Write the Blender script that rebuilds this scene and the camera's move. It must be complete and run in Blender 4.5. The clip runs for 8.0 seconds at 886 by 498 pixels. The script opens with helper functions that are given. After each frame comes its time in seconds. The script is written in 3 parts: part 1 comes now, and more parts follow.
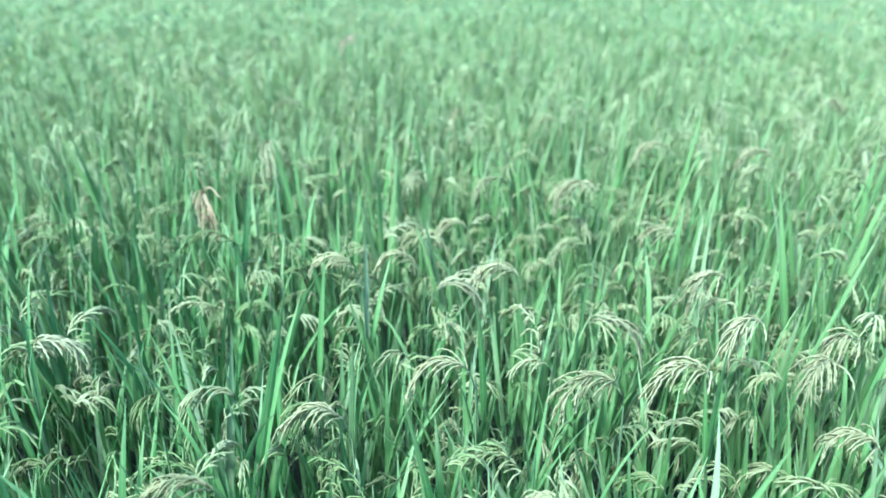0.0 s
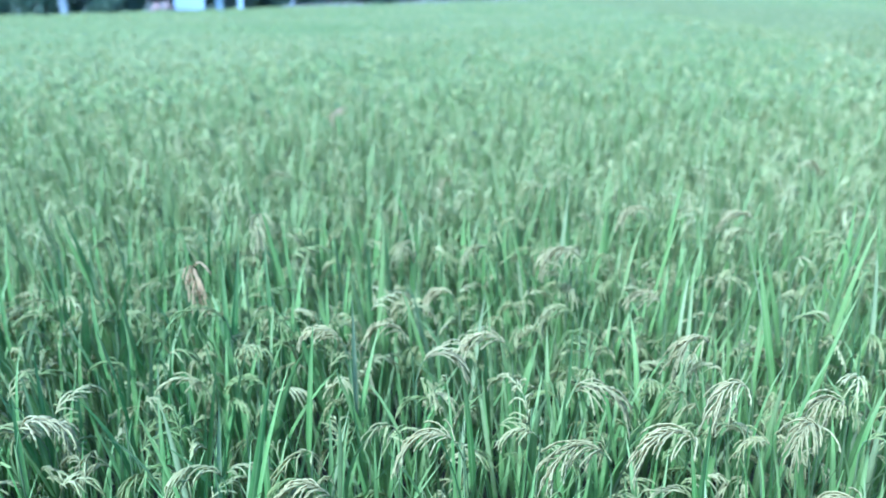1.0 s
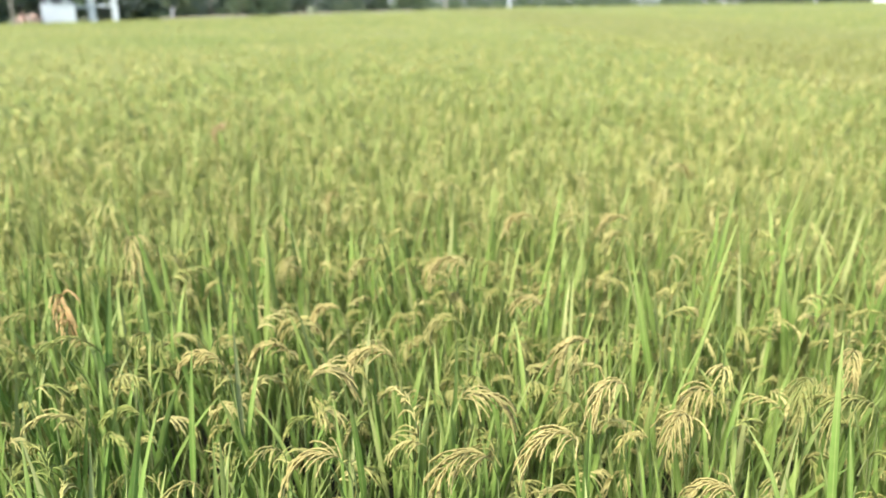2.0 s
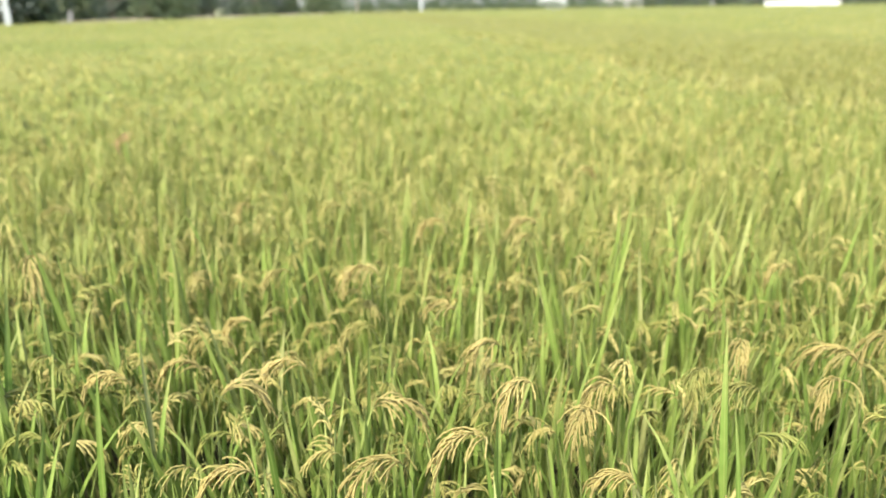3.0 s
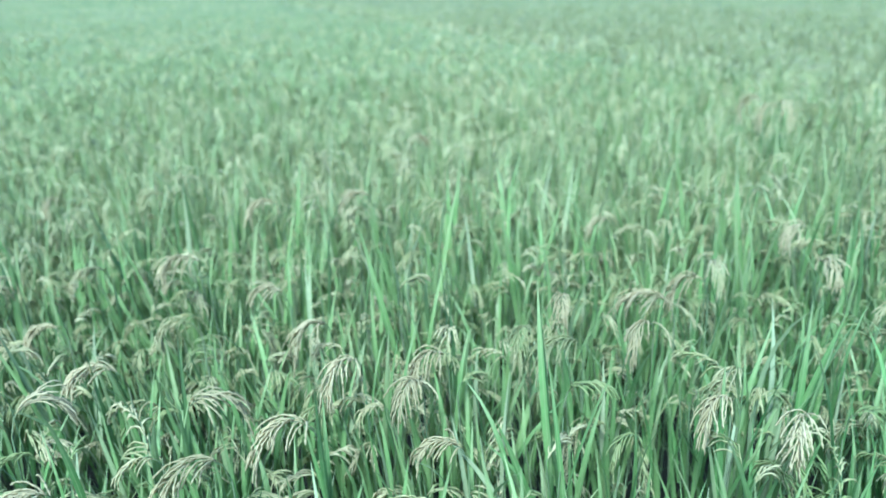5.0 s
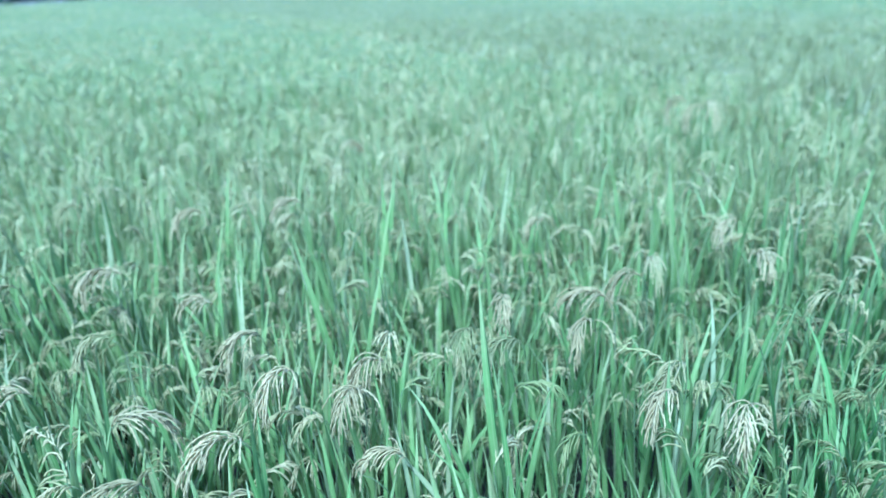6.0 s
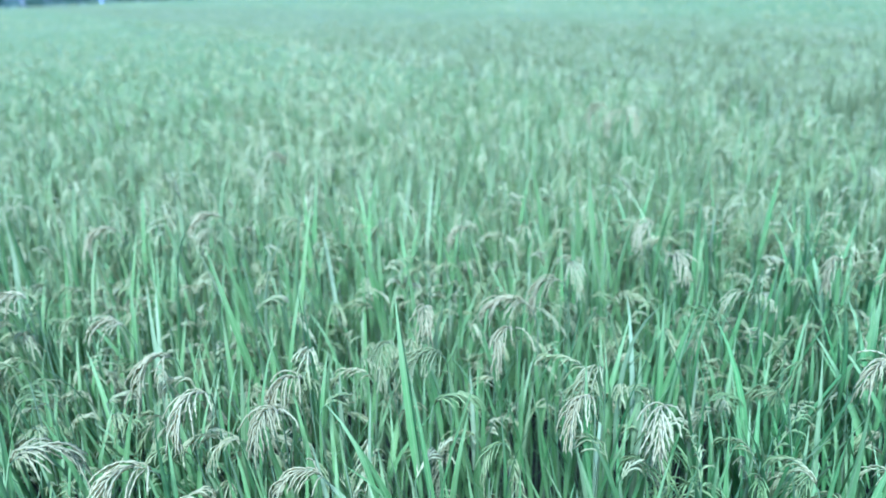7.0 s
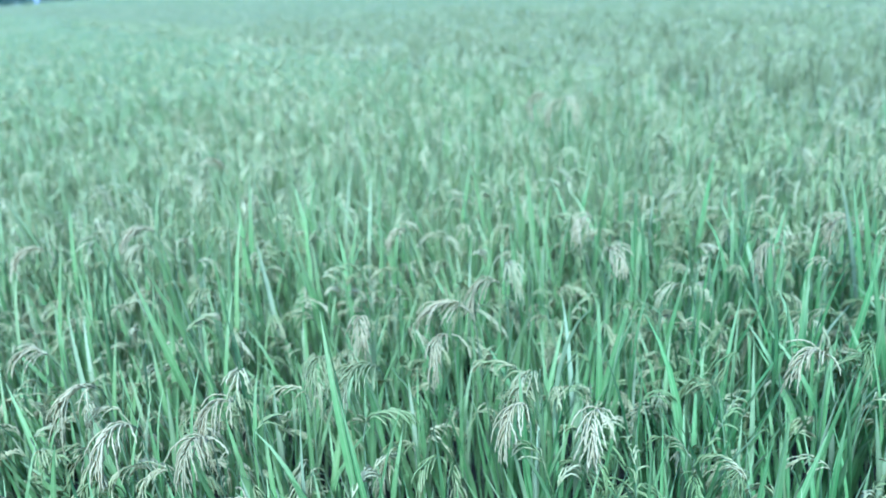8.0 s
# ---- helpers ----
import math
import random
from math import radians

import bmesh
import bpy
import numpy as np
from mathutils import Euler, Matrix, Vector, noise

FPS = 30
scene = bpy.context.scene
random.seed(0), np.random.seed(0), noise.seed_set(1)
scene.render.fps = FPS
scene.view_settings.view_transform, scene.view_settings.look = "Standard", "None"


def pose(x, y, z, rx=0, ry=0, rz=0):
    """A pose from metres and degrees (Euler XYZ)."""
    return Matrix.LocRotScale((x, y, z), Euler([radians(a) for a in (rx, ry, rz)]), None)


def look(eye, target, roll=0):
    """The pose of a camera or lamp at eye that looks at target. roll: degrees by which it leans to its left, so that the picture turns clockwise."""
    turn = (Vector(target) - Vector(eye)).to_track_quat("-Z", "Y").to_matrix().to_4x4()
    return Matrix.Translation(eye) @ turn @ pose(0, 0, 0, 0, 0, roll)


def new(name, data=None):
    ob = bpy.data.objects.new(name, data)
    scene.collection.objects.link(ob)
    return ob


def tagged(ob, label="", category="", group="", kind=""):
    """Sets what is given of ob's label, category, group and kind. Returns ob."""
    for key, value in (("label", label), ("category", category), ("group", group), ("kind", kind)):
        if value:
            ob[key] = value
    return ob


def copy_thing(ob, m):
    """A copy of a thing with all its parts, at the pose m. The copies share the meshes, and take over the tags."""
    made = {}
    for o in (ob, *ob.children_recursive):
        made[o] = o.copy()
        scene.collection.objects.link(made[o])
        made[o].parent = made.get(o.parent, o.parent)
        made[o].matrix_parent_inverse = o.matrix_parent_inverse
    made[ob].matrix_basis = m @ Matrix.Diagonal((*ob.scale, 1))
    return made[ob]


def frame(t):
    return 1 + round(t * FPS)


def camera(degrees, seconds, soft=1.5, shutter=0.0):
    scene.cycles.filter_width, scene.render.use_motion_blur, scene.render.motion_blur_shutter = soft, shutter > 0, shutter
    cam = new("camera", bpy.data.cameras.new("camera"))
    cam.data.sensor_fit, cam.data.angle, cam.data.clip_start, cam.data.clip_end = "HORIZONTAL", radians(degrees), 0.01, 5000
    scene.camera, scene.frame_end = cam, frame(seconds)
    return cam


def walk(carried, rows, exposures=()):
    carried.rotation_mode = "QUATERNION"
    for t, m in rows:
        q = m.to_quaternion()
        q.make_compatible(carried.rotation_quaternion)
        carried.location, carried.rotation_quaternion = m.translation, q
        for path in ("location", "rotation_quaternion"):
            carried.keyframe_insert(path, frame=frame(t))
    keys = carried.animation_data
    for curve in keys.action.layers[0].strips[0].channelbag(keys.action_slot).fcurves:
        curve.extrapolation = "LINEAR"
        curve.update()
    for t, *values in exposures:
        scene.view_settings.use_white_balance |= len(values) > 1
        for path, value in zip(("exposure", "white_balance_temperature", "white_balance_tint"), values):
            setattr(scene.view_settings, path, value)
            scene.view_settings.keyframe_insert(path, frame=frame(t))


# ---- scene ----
cam = camera(61.3, 8.0, 1.75)
# seconds, eye, target, roll
PATH = [
    (0, (-0.119, 0.014, 1.572), (-0.299, 1.835, 0.766), 0.2),
    (0.5, (-0.105, -0.003, 1.59), (-0.282, 1.868, 0.905), -0.7),
    (1, (-0.1, -0.001, 1.595), (-0.27, 1.883, 0.946), -0.9),
    (1.5, (-0.089, 0.0, 1.6), (-0.138, 1.901, 0.98), -0.8),
    (1.7, (-0.08, 0.005, 1.597), (-0.058, 1.904, 0.971), -0.8),
    (2.8, (-0.051, -0.022, 1.617), (0.209, 1.861, 0.995), -0.8),
    (3, (-0.047, -0.026, 1.62), (0.267, 1.848, 0.998), -0.8),
    (3.5, (-0.012, -0.014, 1.615), (0.428, 1.837, 1.001), -1.0),
    (4, (0.003, -0.017, 1.613), (0.53, 1.803, 0.971), -1.3),
    (4.5, (0.019, -0.012, 1.608), (0.575, 1.786, 0.932), -2.0),
    (4.7, (0.036, -0.025, 1.616), (0.633, 1.755, 0.927), -2.3),
    (5.8, (0.071, 0.021, 1.577), (0.849, 1.729, 0.886), -1.9),
    (6, (0.066, 0.02, 1.577), (0.882, 1.714, 0.897), -2.2),
    (6.5, (0.084, 0.01, 1.582), (0.973, 1.671, 0.912), -2.1),
    (7, (0.107, 0.013, 1.581), (1.073, 1.632, 0.912), -2.2),
    (7.5, (0.141, 0.016, 1.59), (1.157, 1.598, 0.909), -2.9),
    (8, (0.18, 0.009, 1.61), (1.226, 1.561, 0.905), -4.1),
]
# exposure and white balance drift as the clip's own camera hunts: seconds, stops, kelvin, tint
LOOKS = [
    (0.0, 2.18, 3780, -3), (0.6, 2.08, 3680, 5), (1.0, 2.02, 3660, 6), (1.3, 2.01, 4900, 5), (1.5, 2.02, 5390, 5), (1.7, 2.01, 5600, 6),
    (2.8, 2.00, 6440, 8), (3.1, 2.00, 6440, 8), (3.5, 1.91, 5670, 10), (4.1, 1.91, 5620, 9), (4.3, 1.91, 5300, 8), (4.5, 1.93, 4020, 9),
    (4.7, 1.91, 3950, 9), (5.8, 1.93, 3560, 11), (8.0, 1.93, 3560, 13),
]
# the lens is focused on the nearest plants
cam.data.dof.use_dof, cam.data.dof.focus_distance, cam.data.dof.aperture_fstop = True, 1.25, 2.6
walk(cam, [(t, look(eye, target, roll)) for t, eye, target, roll in PATH], LOOKS)

# ---- light: bright, hazy, overcast daylight ----
SUN_EL, SUN_AZ = 50.0, 219.0
world = bpy.data.worlds.new("sky")
scene.world = world
world.use_nodes = True
wn = world.node_tree.nodes
sky = wn.new("ShaderNodeTexSky")
sky.sky_type = "NISHITA"
sky.sun_disc = False
sky.sun_elevation, sky.sun_rotation = radians(SUN_EL), radians(SUN_AZ)
sky.dust_density, sky.air_density, sky.ozone_density = 2.0, 1.0, 1.0
world.node_tree.links.new(sky.outputs["Color"], wn["Background"].inputs["Color"])
wn["Background"].inputs["Strength"].default_value = 0.095
sun = new("sun", bpy.data.lights.new("sun", "SUN"))
sun.data.energy, sun.data.angle, sun.data.color = 2.65, radians(10), (1.0, 0.94, 0.82)
sa, se = radians(SUN_AZ), radians(SUN_EL)
sun.matrix_world = look((0, 0, 0), (-math.sin(sa) * math.cos(se), -math.cos(sa) * math.cos(se), -math.sin(se)))


# ---- materials ----
def material(name, rough=0.7):
    m = bpy.data.materials.new(name)
    m.use_nodes = True
    n = m.node_tree.nodes
    b = n["Principled BSDF"]
    b.inputs["Roughness"].default_value = rough
    return m, n, m.node_tree.links, b


def mix(n, l, fac, a, b, how="MIX"):
    x = n.new("ShaderNodeMix")
    x.data_type, x.blend_type = "RGBA", how
    for sock, v in ((x.inputs[0], fac), (x.inputs[6], a), (x.inputs[7], b)):
        if hasattr(v, "is_linked"):
            l.new(v, sock)
        elif isinstance(v, tuple):
            sock.default_value = (*v, 1)
        else:
            sock.default_value = v
    return x.outputs[2]


def noise_tex(n, l, coord, scale, detail=3.0, lo=0.3, hi=0.7):
    x = n.new("ShaderNodeTexNoise")
    x.inputs["Scale"].default_value, x.inputs["Detail"].default_value = scale, detail
    l.new(coord, x.inputs["Vector"])
    r = n.new("ShaderNodeMapRange")
    r.inputs[1].default_value, r.inputs[2].default_value = lo, hi
    l.new(x.outputs["Fac"], r.inputs[0])
    return r.outputs[0]


def chance(n, l, shift=0.0, times=1.0):
    """A random number for each object and each loose piece of a mesh."""
    a, b = n.new("ShaderNodeObjectInfo"), n.new("ShaderNodeNewGeometry")
    s = n.new("ShaderNodeMath")
    s.operation = "ADD"
    l.new(a.outputs["Random"], s.inputs[0])
    l.new(b.outputs["Random Per Island"], s.inputs[1])
    t = n.new("ShaderNodeMath")
    t.operation = "MULTIPLY_ADD"
    l.new(s.outputs[0], t.inputs[0])
    t.inputs[1].default_value, t.inputs[2].default_value = times, shift
    f = n.new("ShaderNodeMath")
    f.operation = "FRACT"
    l.new(t.outputs[0], f.inputs[0])
    return f.outputs[0]


def steps(n, l, fac, stops):
    r = n.new("ShaderNodeValToRGB")
    e = r.color_ramp.elements
    while len(e) < len(stops):
        e.new(0.5)
    for k, (p, c) in zip(e, stops):
        k.position, k.color = p, (*c, 1)
    l.new(fac, r.inputs[0])
    return r.outputs[0]


def bump(n, l, b, height, strength=0.4, dist=0.01):
    x = n.new("ShaderNodeBump")
    x.inputs["Strength"].default_value, x.inputs["Distance"].default_value = strength, dist
    l.new(height, x.inputs["Height"])
    l.new(x.outputs[0], b.inputs["Normal"])


def thin(m, n, l, b, colour, share):
    """Lets part of the light through a thin blade."""
    t = n.new("ShaderNodeBsdfTranslucent")
    l.new(colour, t.inputs["Color"])
    s = n.new("ShaderNodeMixShader")
    s.inputs[0].default_value = share
    l.new(b.outputs[0], s.inputs[1])
    l.new(t.outputs[0], s.inputs[2])
    l.new(s.outputs[0], n["Material Output"].inputs["Surface"])


def leaf_material(name, stops, patch, tip, share=0.3, rough=0.5):
    m, n, l, b = material(name, rough)
    geo, uv = n.new("ShaderNodeNewGeometry"), n.new("ShaderNodeUVMap")
    col = steps(n, l, chance(n, l), stops)
    field = noise_tex(n, l, geo.outputs["Position"], 0.35, 3.0, 0.38, 0.62)
    col = mix(n, l, 0.45, col, mix(n, l, field, patch[0], patch[1]))
    sep = n.new("ShaderNodeSeparateXYZ")
    l.new(uv.outputs[0], sep.inputs[0])
    # tips dry out and yellow, unevenly from blade to blade
    end = n.new("ShaderNodeMapRange")
    end.inputs[1].default_value, end.inputs[2].default_value, end.inputs[4].default_value = 0.55, 1.05, 0.75
    l.new(sep.outputs[1], end.inputs[0])
    dry = n.new("ShaderNodeMath")
    dry.operation = "MULTIPLY"
    l.new(end.outputs[0], dry.inputs[0])
    l.new(chance(n, l, 0.37, 3.0), dry.inputs[1])
    col = mix(n, l, dry.outputs[0], col, tip)
    # pale midrib and fine streaks along the blade
    rib = n.new("ShaderNodeMapRange")
    off = n.new("ShaderNodeMath")
    off.operation = "SUBTRACT"
    off.inputs[1].default_value = 0.5
    l.new(sep.outputs[0], off.inputs[0])
    ab = n.new("ShaderNodeMath")
    ab.operation = "ABSOLUTE"
    l.new(off.outputs[0], ab.inputs[0])
    rib.inputs[1].default_value, rib.inputs[2].default_value = 0.09, 0.03
    rib.inputs[4].default_value = 0.14
    l.new(ab.outputs[0], rib.inputs[0])
    col = mix(n, l, rib.outputs[0], col, tuple(min(1, c * 1.8) for c in tip))
    fine = noise_tex(n, l, geo.outputs["Position"], 60, 2.0, 0.25, 0.8)
    col = mix(n, l, 0.3, col, mix(n, l, fine, (0.45, 0.5, 0.4), (1, 1, 1)), "MULTIPLY")
    worn = noise_tex(n, l, geo.outputs["Position"], 9, 3.0, 0.35, 0.7)
    col = mix(n, l, worn, col, mix(n, l, 0.3, col, (0.24, 0.25, 0.075)))
    l.new(col, b.inputs["Base Color"])
    b.inputs["Specular IOR Level"].default_value = 0.14
    thin(m, n, l, b, col, share)
    return m


LEAF = leaf_material("rice_leaf", [(0.0, (0.084, 0.167, 0.029)), (0.45, (0.132, 0.228, 0.042)), (0.8, (0.194, 0.281, 0.057)), (0.90, (0.281, 0.297, 0.095)), (1.0, (0.454, 0.408, 0.201))],
                     ((0.108, 0.207, 0.033), (0.238, 0.286, 0.056)), (0.432, 0.413, 0.154), 0.20, 0.6)
# blades of the riper, yellower rice further into the paddy
LEAF_DRY = leaf_material("yellowing_rice_leaf", [(0.0, (0.118, 0.178, 0.032)), (0.45, (0.178, 0.232, 0.050)), (0.8, (0.240, 0.272, 0.070)), (1.0, (0.330, 0.310, 0.120))],
                         ((0.165, 0.215, 0.042), (0.250, 0.268, 0.070)), (0.400, 0.380, 0.150), 0.27, 0.6)
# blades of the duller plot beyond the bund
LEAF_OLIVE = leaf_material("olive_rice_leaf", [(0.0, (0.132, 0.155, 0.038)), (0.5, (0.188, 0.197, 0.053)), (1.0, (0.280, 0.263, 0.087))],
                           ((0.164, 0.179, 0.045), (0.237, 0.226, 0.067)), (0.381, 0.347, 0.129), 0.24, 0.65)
STRAW = leaf_material("dry_grass", [(0.0, (0.200, 0.220, 0.075)), (0.5, (0.330, 0.315, 0.135)), (1.0, (0.480, 0.440, 0.220))],
                      ((0.250, 0.255, 0.090), (0.400, 0.370, 0.170)), (0.480, 0.440, 0.210), 0.25, 0.7)
STEM = leaf_material("rice_stem", [(0.0, (0.08, 0.14, 0.035)), (0.6, (0.13, 0.18, 0.05)), (1.0, (0.26, 0.24, 0.10))],
                     ((0.07, 0.12, 0.03), (0.16, 0.17, 0.06)), (0.20, 0.22, 0.08), 0.1, 0.6)


def grain_material(name, stops, patch):
    m, n, l, b = material(name, 0.7)
    b.inputs["Specular IOR Level"].default_value = 0.2
    geo = n.new("ShaderNodeNewGeometry")
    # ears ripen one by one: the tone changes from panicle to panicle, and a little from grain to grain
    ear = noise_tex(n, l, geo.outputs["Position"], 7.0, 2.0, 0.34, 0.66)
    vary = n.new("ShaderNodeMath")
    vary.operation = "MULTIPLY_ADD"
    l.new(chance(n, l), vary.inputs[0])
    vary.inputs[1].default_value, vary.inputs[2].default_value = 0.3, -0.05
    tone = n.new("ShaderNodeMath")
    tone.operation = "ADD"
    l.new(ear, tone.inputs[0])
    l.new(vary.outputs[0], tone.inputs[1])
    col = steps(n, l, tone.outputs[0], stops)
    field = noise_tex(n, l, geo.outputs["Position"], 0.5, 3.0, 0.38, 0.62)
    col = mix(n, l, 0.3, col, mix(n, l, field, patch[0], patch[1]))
    fine = noise_tex(n, l, geo.outputs["Position"], 250, 2.0, 0.3, 0.75)
    col = mix(n, l, 0.2, col, mix(n, l, fine, (0.55, 0.48, 0.40), (1, 1, 1)), "MULTIPLY")
    l.new(col, b.inputs["Base Color"])
    thin(m, n, l, b, col, 0.32)
    return m


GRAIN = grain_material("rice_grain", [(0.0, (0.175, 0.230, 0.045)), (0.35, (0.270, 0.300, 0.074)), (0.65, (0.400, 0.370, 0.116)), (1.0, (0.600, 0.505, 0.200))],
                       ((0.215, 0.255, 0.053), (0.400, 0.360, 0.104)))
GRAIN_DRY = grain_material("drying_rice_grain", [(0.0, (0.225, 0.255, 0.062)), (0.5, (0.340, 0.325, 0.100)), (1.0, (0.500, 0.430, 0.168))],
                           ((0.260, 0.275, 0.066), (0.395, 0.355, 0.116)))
GRAIN_OLIVE = grain_material("dull_rice_grain", [(0.0, (0.210, 0.215, 0.060)), (0.6, (0.300, 0.280, 0.092)), (1.0, (0.480, 0.430, 0.184))], ((0.220, 0.220, 0.060), (0.330, 0.300, 0.100)))
GRAIN_RIPE = grain_material("ripe_rice_grain", [(0.0, (0.300, 0.262, 0.090)), (0.5, (0.450, 0.375, 0.138)), (1.0, (0.560, 0.465, 0.190))], ((0.380, 0.318, 0.106), (0.500, 0.402, 0.146)))
GRAIN_BROWN = grain_material("brown_rice_grain", [(0.0, (0.393, 0.245, 0.093)), (0.5, (0.550, 0.361, 0.148)), (1.0, (0.668, 0.462, 0.203))], ((0.452, 0.289, 0.111), (0.610, 0.399, 0.167)))

GRAIN_RED = grain_material("reddish_rice_grain", [(0.0, (0.370, 0.255, 0.115)), (0.5, (0.470, 0.325, 0.150)), (1.0, (0.550, 0.400, 0.195))], ((0.390, 0.280, 0.125), (0.490, 0.345, 0.165)))


def plain_material(name, a, b_col, scale, rough=0.8, grit=0.3, fine=30.0):
    """Two-scale mottling between two colours with a little relief."""
    m, n, l, b = material(name, rough)
    geo = n.new("ShaderNodeNewGeometry")
    big = noise_tex(n, l, geo.outputs["Position"], scale, 4.0)
    small = noise_tex(n, l, geo.outputs["Position"], scale * fine, 3.0, 0.2, 0.8)
    col = mix(n, l, big, a, b_col)
    col = mix(n, l, 0.4, col, mix(n, l, small, (0.55, 0.55, 0.55), (1, 1, 1)), "MULTIPLY")
    l.new(col, b.inputs["Base Color"])
    bump(n, l, b, small, grit, 0.02)
    return m


MUD = plain_material("wet_paddy_mud", (0.019, 0.019, 0.010), (0.036, 0.033, 0.018), 1.5, 0.9)
MUD.node_tree.nodes["Principled BSDF"].inputs["Specular IOR Level"].default_value = 0.1
TURF = plain_material("field_turf", (0.10, 0.13, 0.045), (0.20, 0.18, 0.085), 0.15, 0.9)
BARK = plain_material("tree_bark", (0.10, 0.085, 0.065), (0.20, 0.17, 0.13), 2.0, 0.9, 0.8)
WHITE = plain_material("greyish_whitewash", (0.46, 0.48, 0.48), (0.58, 0.60, 0.60), 0.8, 0.8, 0.2)
LIME = plain_material("pale_whitewash", (0.66, 0.67, 0.66), (0.78, 0.79, 0.78), 0.8, 0.8, 0.2)
CONCRETE = plain_material("grey_concrete", (0.32, 0.31, 0.29), (0.46, 0.45, 0.42), 1.2, 0.9, 0.4)
ROOF = plain_material("stained_roof_sheet", (0.22, 0.21, 0.20), (0.34, 0.31, 0.28), 0.7, 0.6, 0.3)
# the shade inside the shelter is put into its back wall's colour
DARK = plain_material("shaded_interior_plaster", (0.10, 0.10, 0.11), (0.18, 0.17, 0.17), 1.0, 0.9)
EARTH = plain_material("reddish_earth", (0.13, 0.095, 0.075), (0.22, 0.165, 0.125), 1.2, 0.95, 0.7)
BRICKY = plain_material("dusty_brick", (0.34, 0.20, 0.14), (0.48, 0.33, 0.25), 2.0, 0.95, 0.5)
WOOD = plain_material("grey_weathered_wood", (0.22, 0.19, 0.15), (0.36, 0.32, 0.26), 3.0, 0.85, 0.5)
GLASS, gn, gl, gb = material("window_glass", 0.08)
gb.inputs["Base Color"].default_value = (0.03, 0.035, 0.04, 1)


def foliage_material(name, stops):
    m, n, l, b = material(name, 0.6)
    geo = n.new("ShaderNodeNewGeometry")
    col = steps(n, l, chance(n, l), stops)
    big = noise_tex(n, l, geo.outputs["Position"], 0.5, 3.0)
    col = mix(n, l, 0.45, col, mix(n, l, big, (0.35, 0.42, 0.35), (1, 1, 1)), "MULTIPLY")
    l.new(col, b.inputs["Base Color"])
    thin(m, n, l, b, col, 0.27)
    return m


# lighter and greyer than the leaves: the haze is put into their colour
TREE_LEAF = foliage_material("hazy_tree_leaf", [(0.0, (0.050, 0.072, 0.052)), (0.5, (0.075, 0.102, 0.068)), (1.0, (0.112, 0.138, 0.092))])
BUSH_LEAF = foliage_material("bush_leaf", [(0.0, (0.045, 0.075, 0.03)), (0.5, (0.085, 0.12, 0.05)), (1.0, (0.15, 0.17, 0.075))])


# ---- mesh building ----
def join(parts):
    """Joins (points, triangles, uv) triples into one."""
    vs, fs, us, k = [], [], [], 0
    for v, f, u in parts:
        vs.append(v)
        fs.append(f + k)
        us.append(u)
        k += len(v)
    return np.concatenate(vs), np.concatenate(fs), np.concatenate(us)


def to_mesh(name, soup, mat, smooth=True):
    v, f, u = soup
    me = bpy.data.meshes.new(name)
    me.vertices.add(len(v))
    me.vertices.foreach_set("co", v.astype(np.float32).ravel())
    me.loops.add(3 * len(f))
    me.loops.foreach_set("vertex_index", f.astype(np.int32).ravel())
    me.polygons.add(len(f))
    me.polygons.foreach_set("loop_start", np.arange(0, 3 * len(f), 3, dtype=np.int32))
    me.polygons.foreach_set("use_smooth", np.full(len(f), smooth))
    me.uv_layers.new(name="UVMap").data.foreach_set("uv", u[f.ravel()].astype(np.float32).ravel())
    me.materials.append(mat)
    me.update(calc_edges=True)
    return me


def part(name, bm, mat, parent, label=""):
    """Links a bmesh as one mesh object under a thing or a part."""
    me = bpy.data.meshes.new(name)
    bm.to_mesh(me)
    bm.free()
    me.materials.append(mat)
    ob = new(name, me)
    ob.parent = parent
    return tagged(ob, label)


def mesh_part(name, me, parent, m=None, label=""):
    ob = new(name, me)
    ob.parent = parent
    if m is not None:
        ob.matrix_basis = m
    return tagged(ob, label)


def thing(name, m, label, category, group="", kind=""):
    ob = tagged(new(name), label, category, group, kind)
    ob.matrix_basis = m
    ob.empty_display_size = 0.1
    return ob


def box(sx, sy, sz, at=(0, 0, 0), bevel=0.01, bm=None):
    """A bevelled box standing on at."""
    own = bmesh.new()
    bmesh.ops.create_cube(own, size=1)
    bmesh.ops.scale(own, vec=(sx, sy, sz), verts=own.verts)
    bmesh.ops.translate(own, vec=(at[0], at[1], at[2] + sz / 2), verts=own.verts)
    if bevel:
        bmesh.ops.bevel(own, geom=own.edges[:], offset=bevel, segments=2, affect="EDGES")
    if bm is None:
        return own
    me = bpy.data.meshes.new("tmp")
    own.to_mesh(me)
    own.free()
    bm.from_mesh(me)
    bpy.data.meshes.remove(me)
    return bm


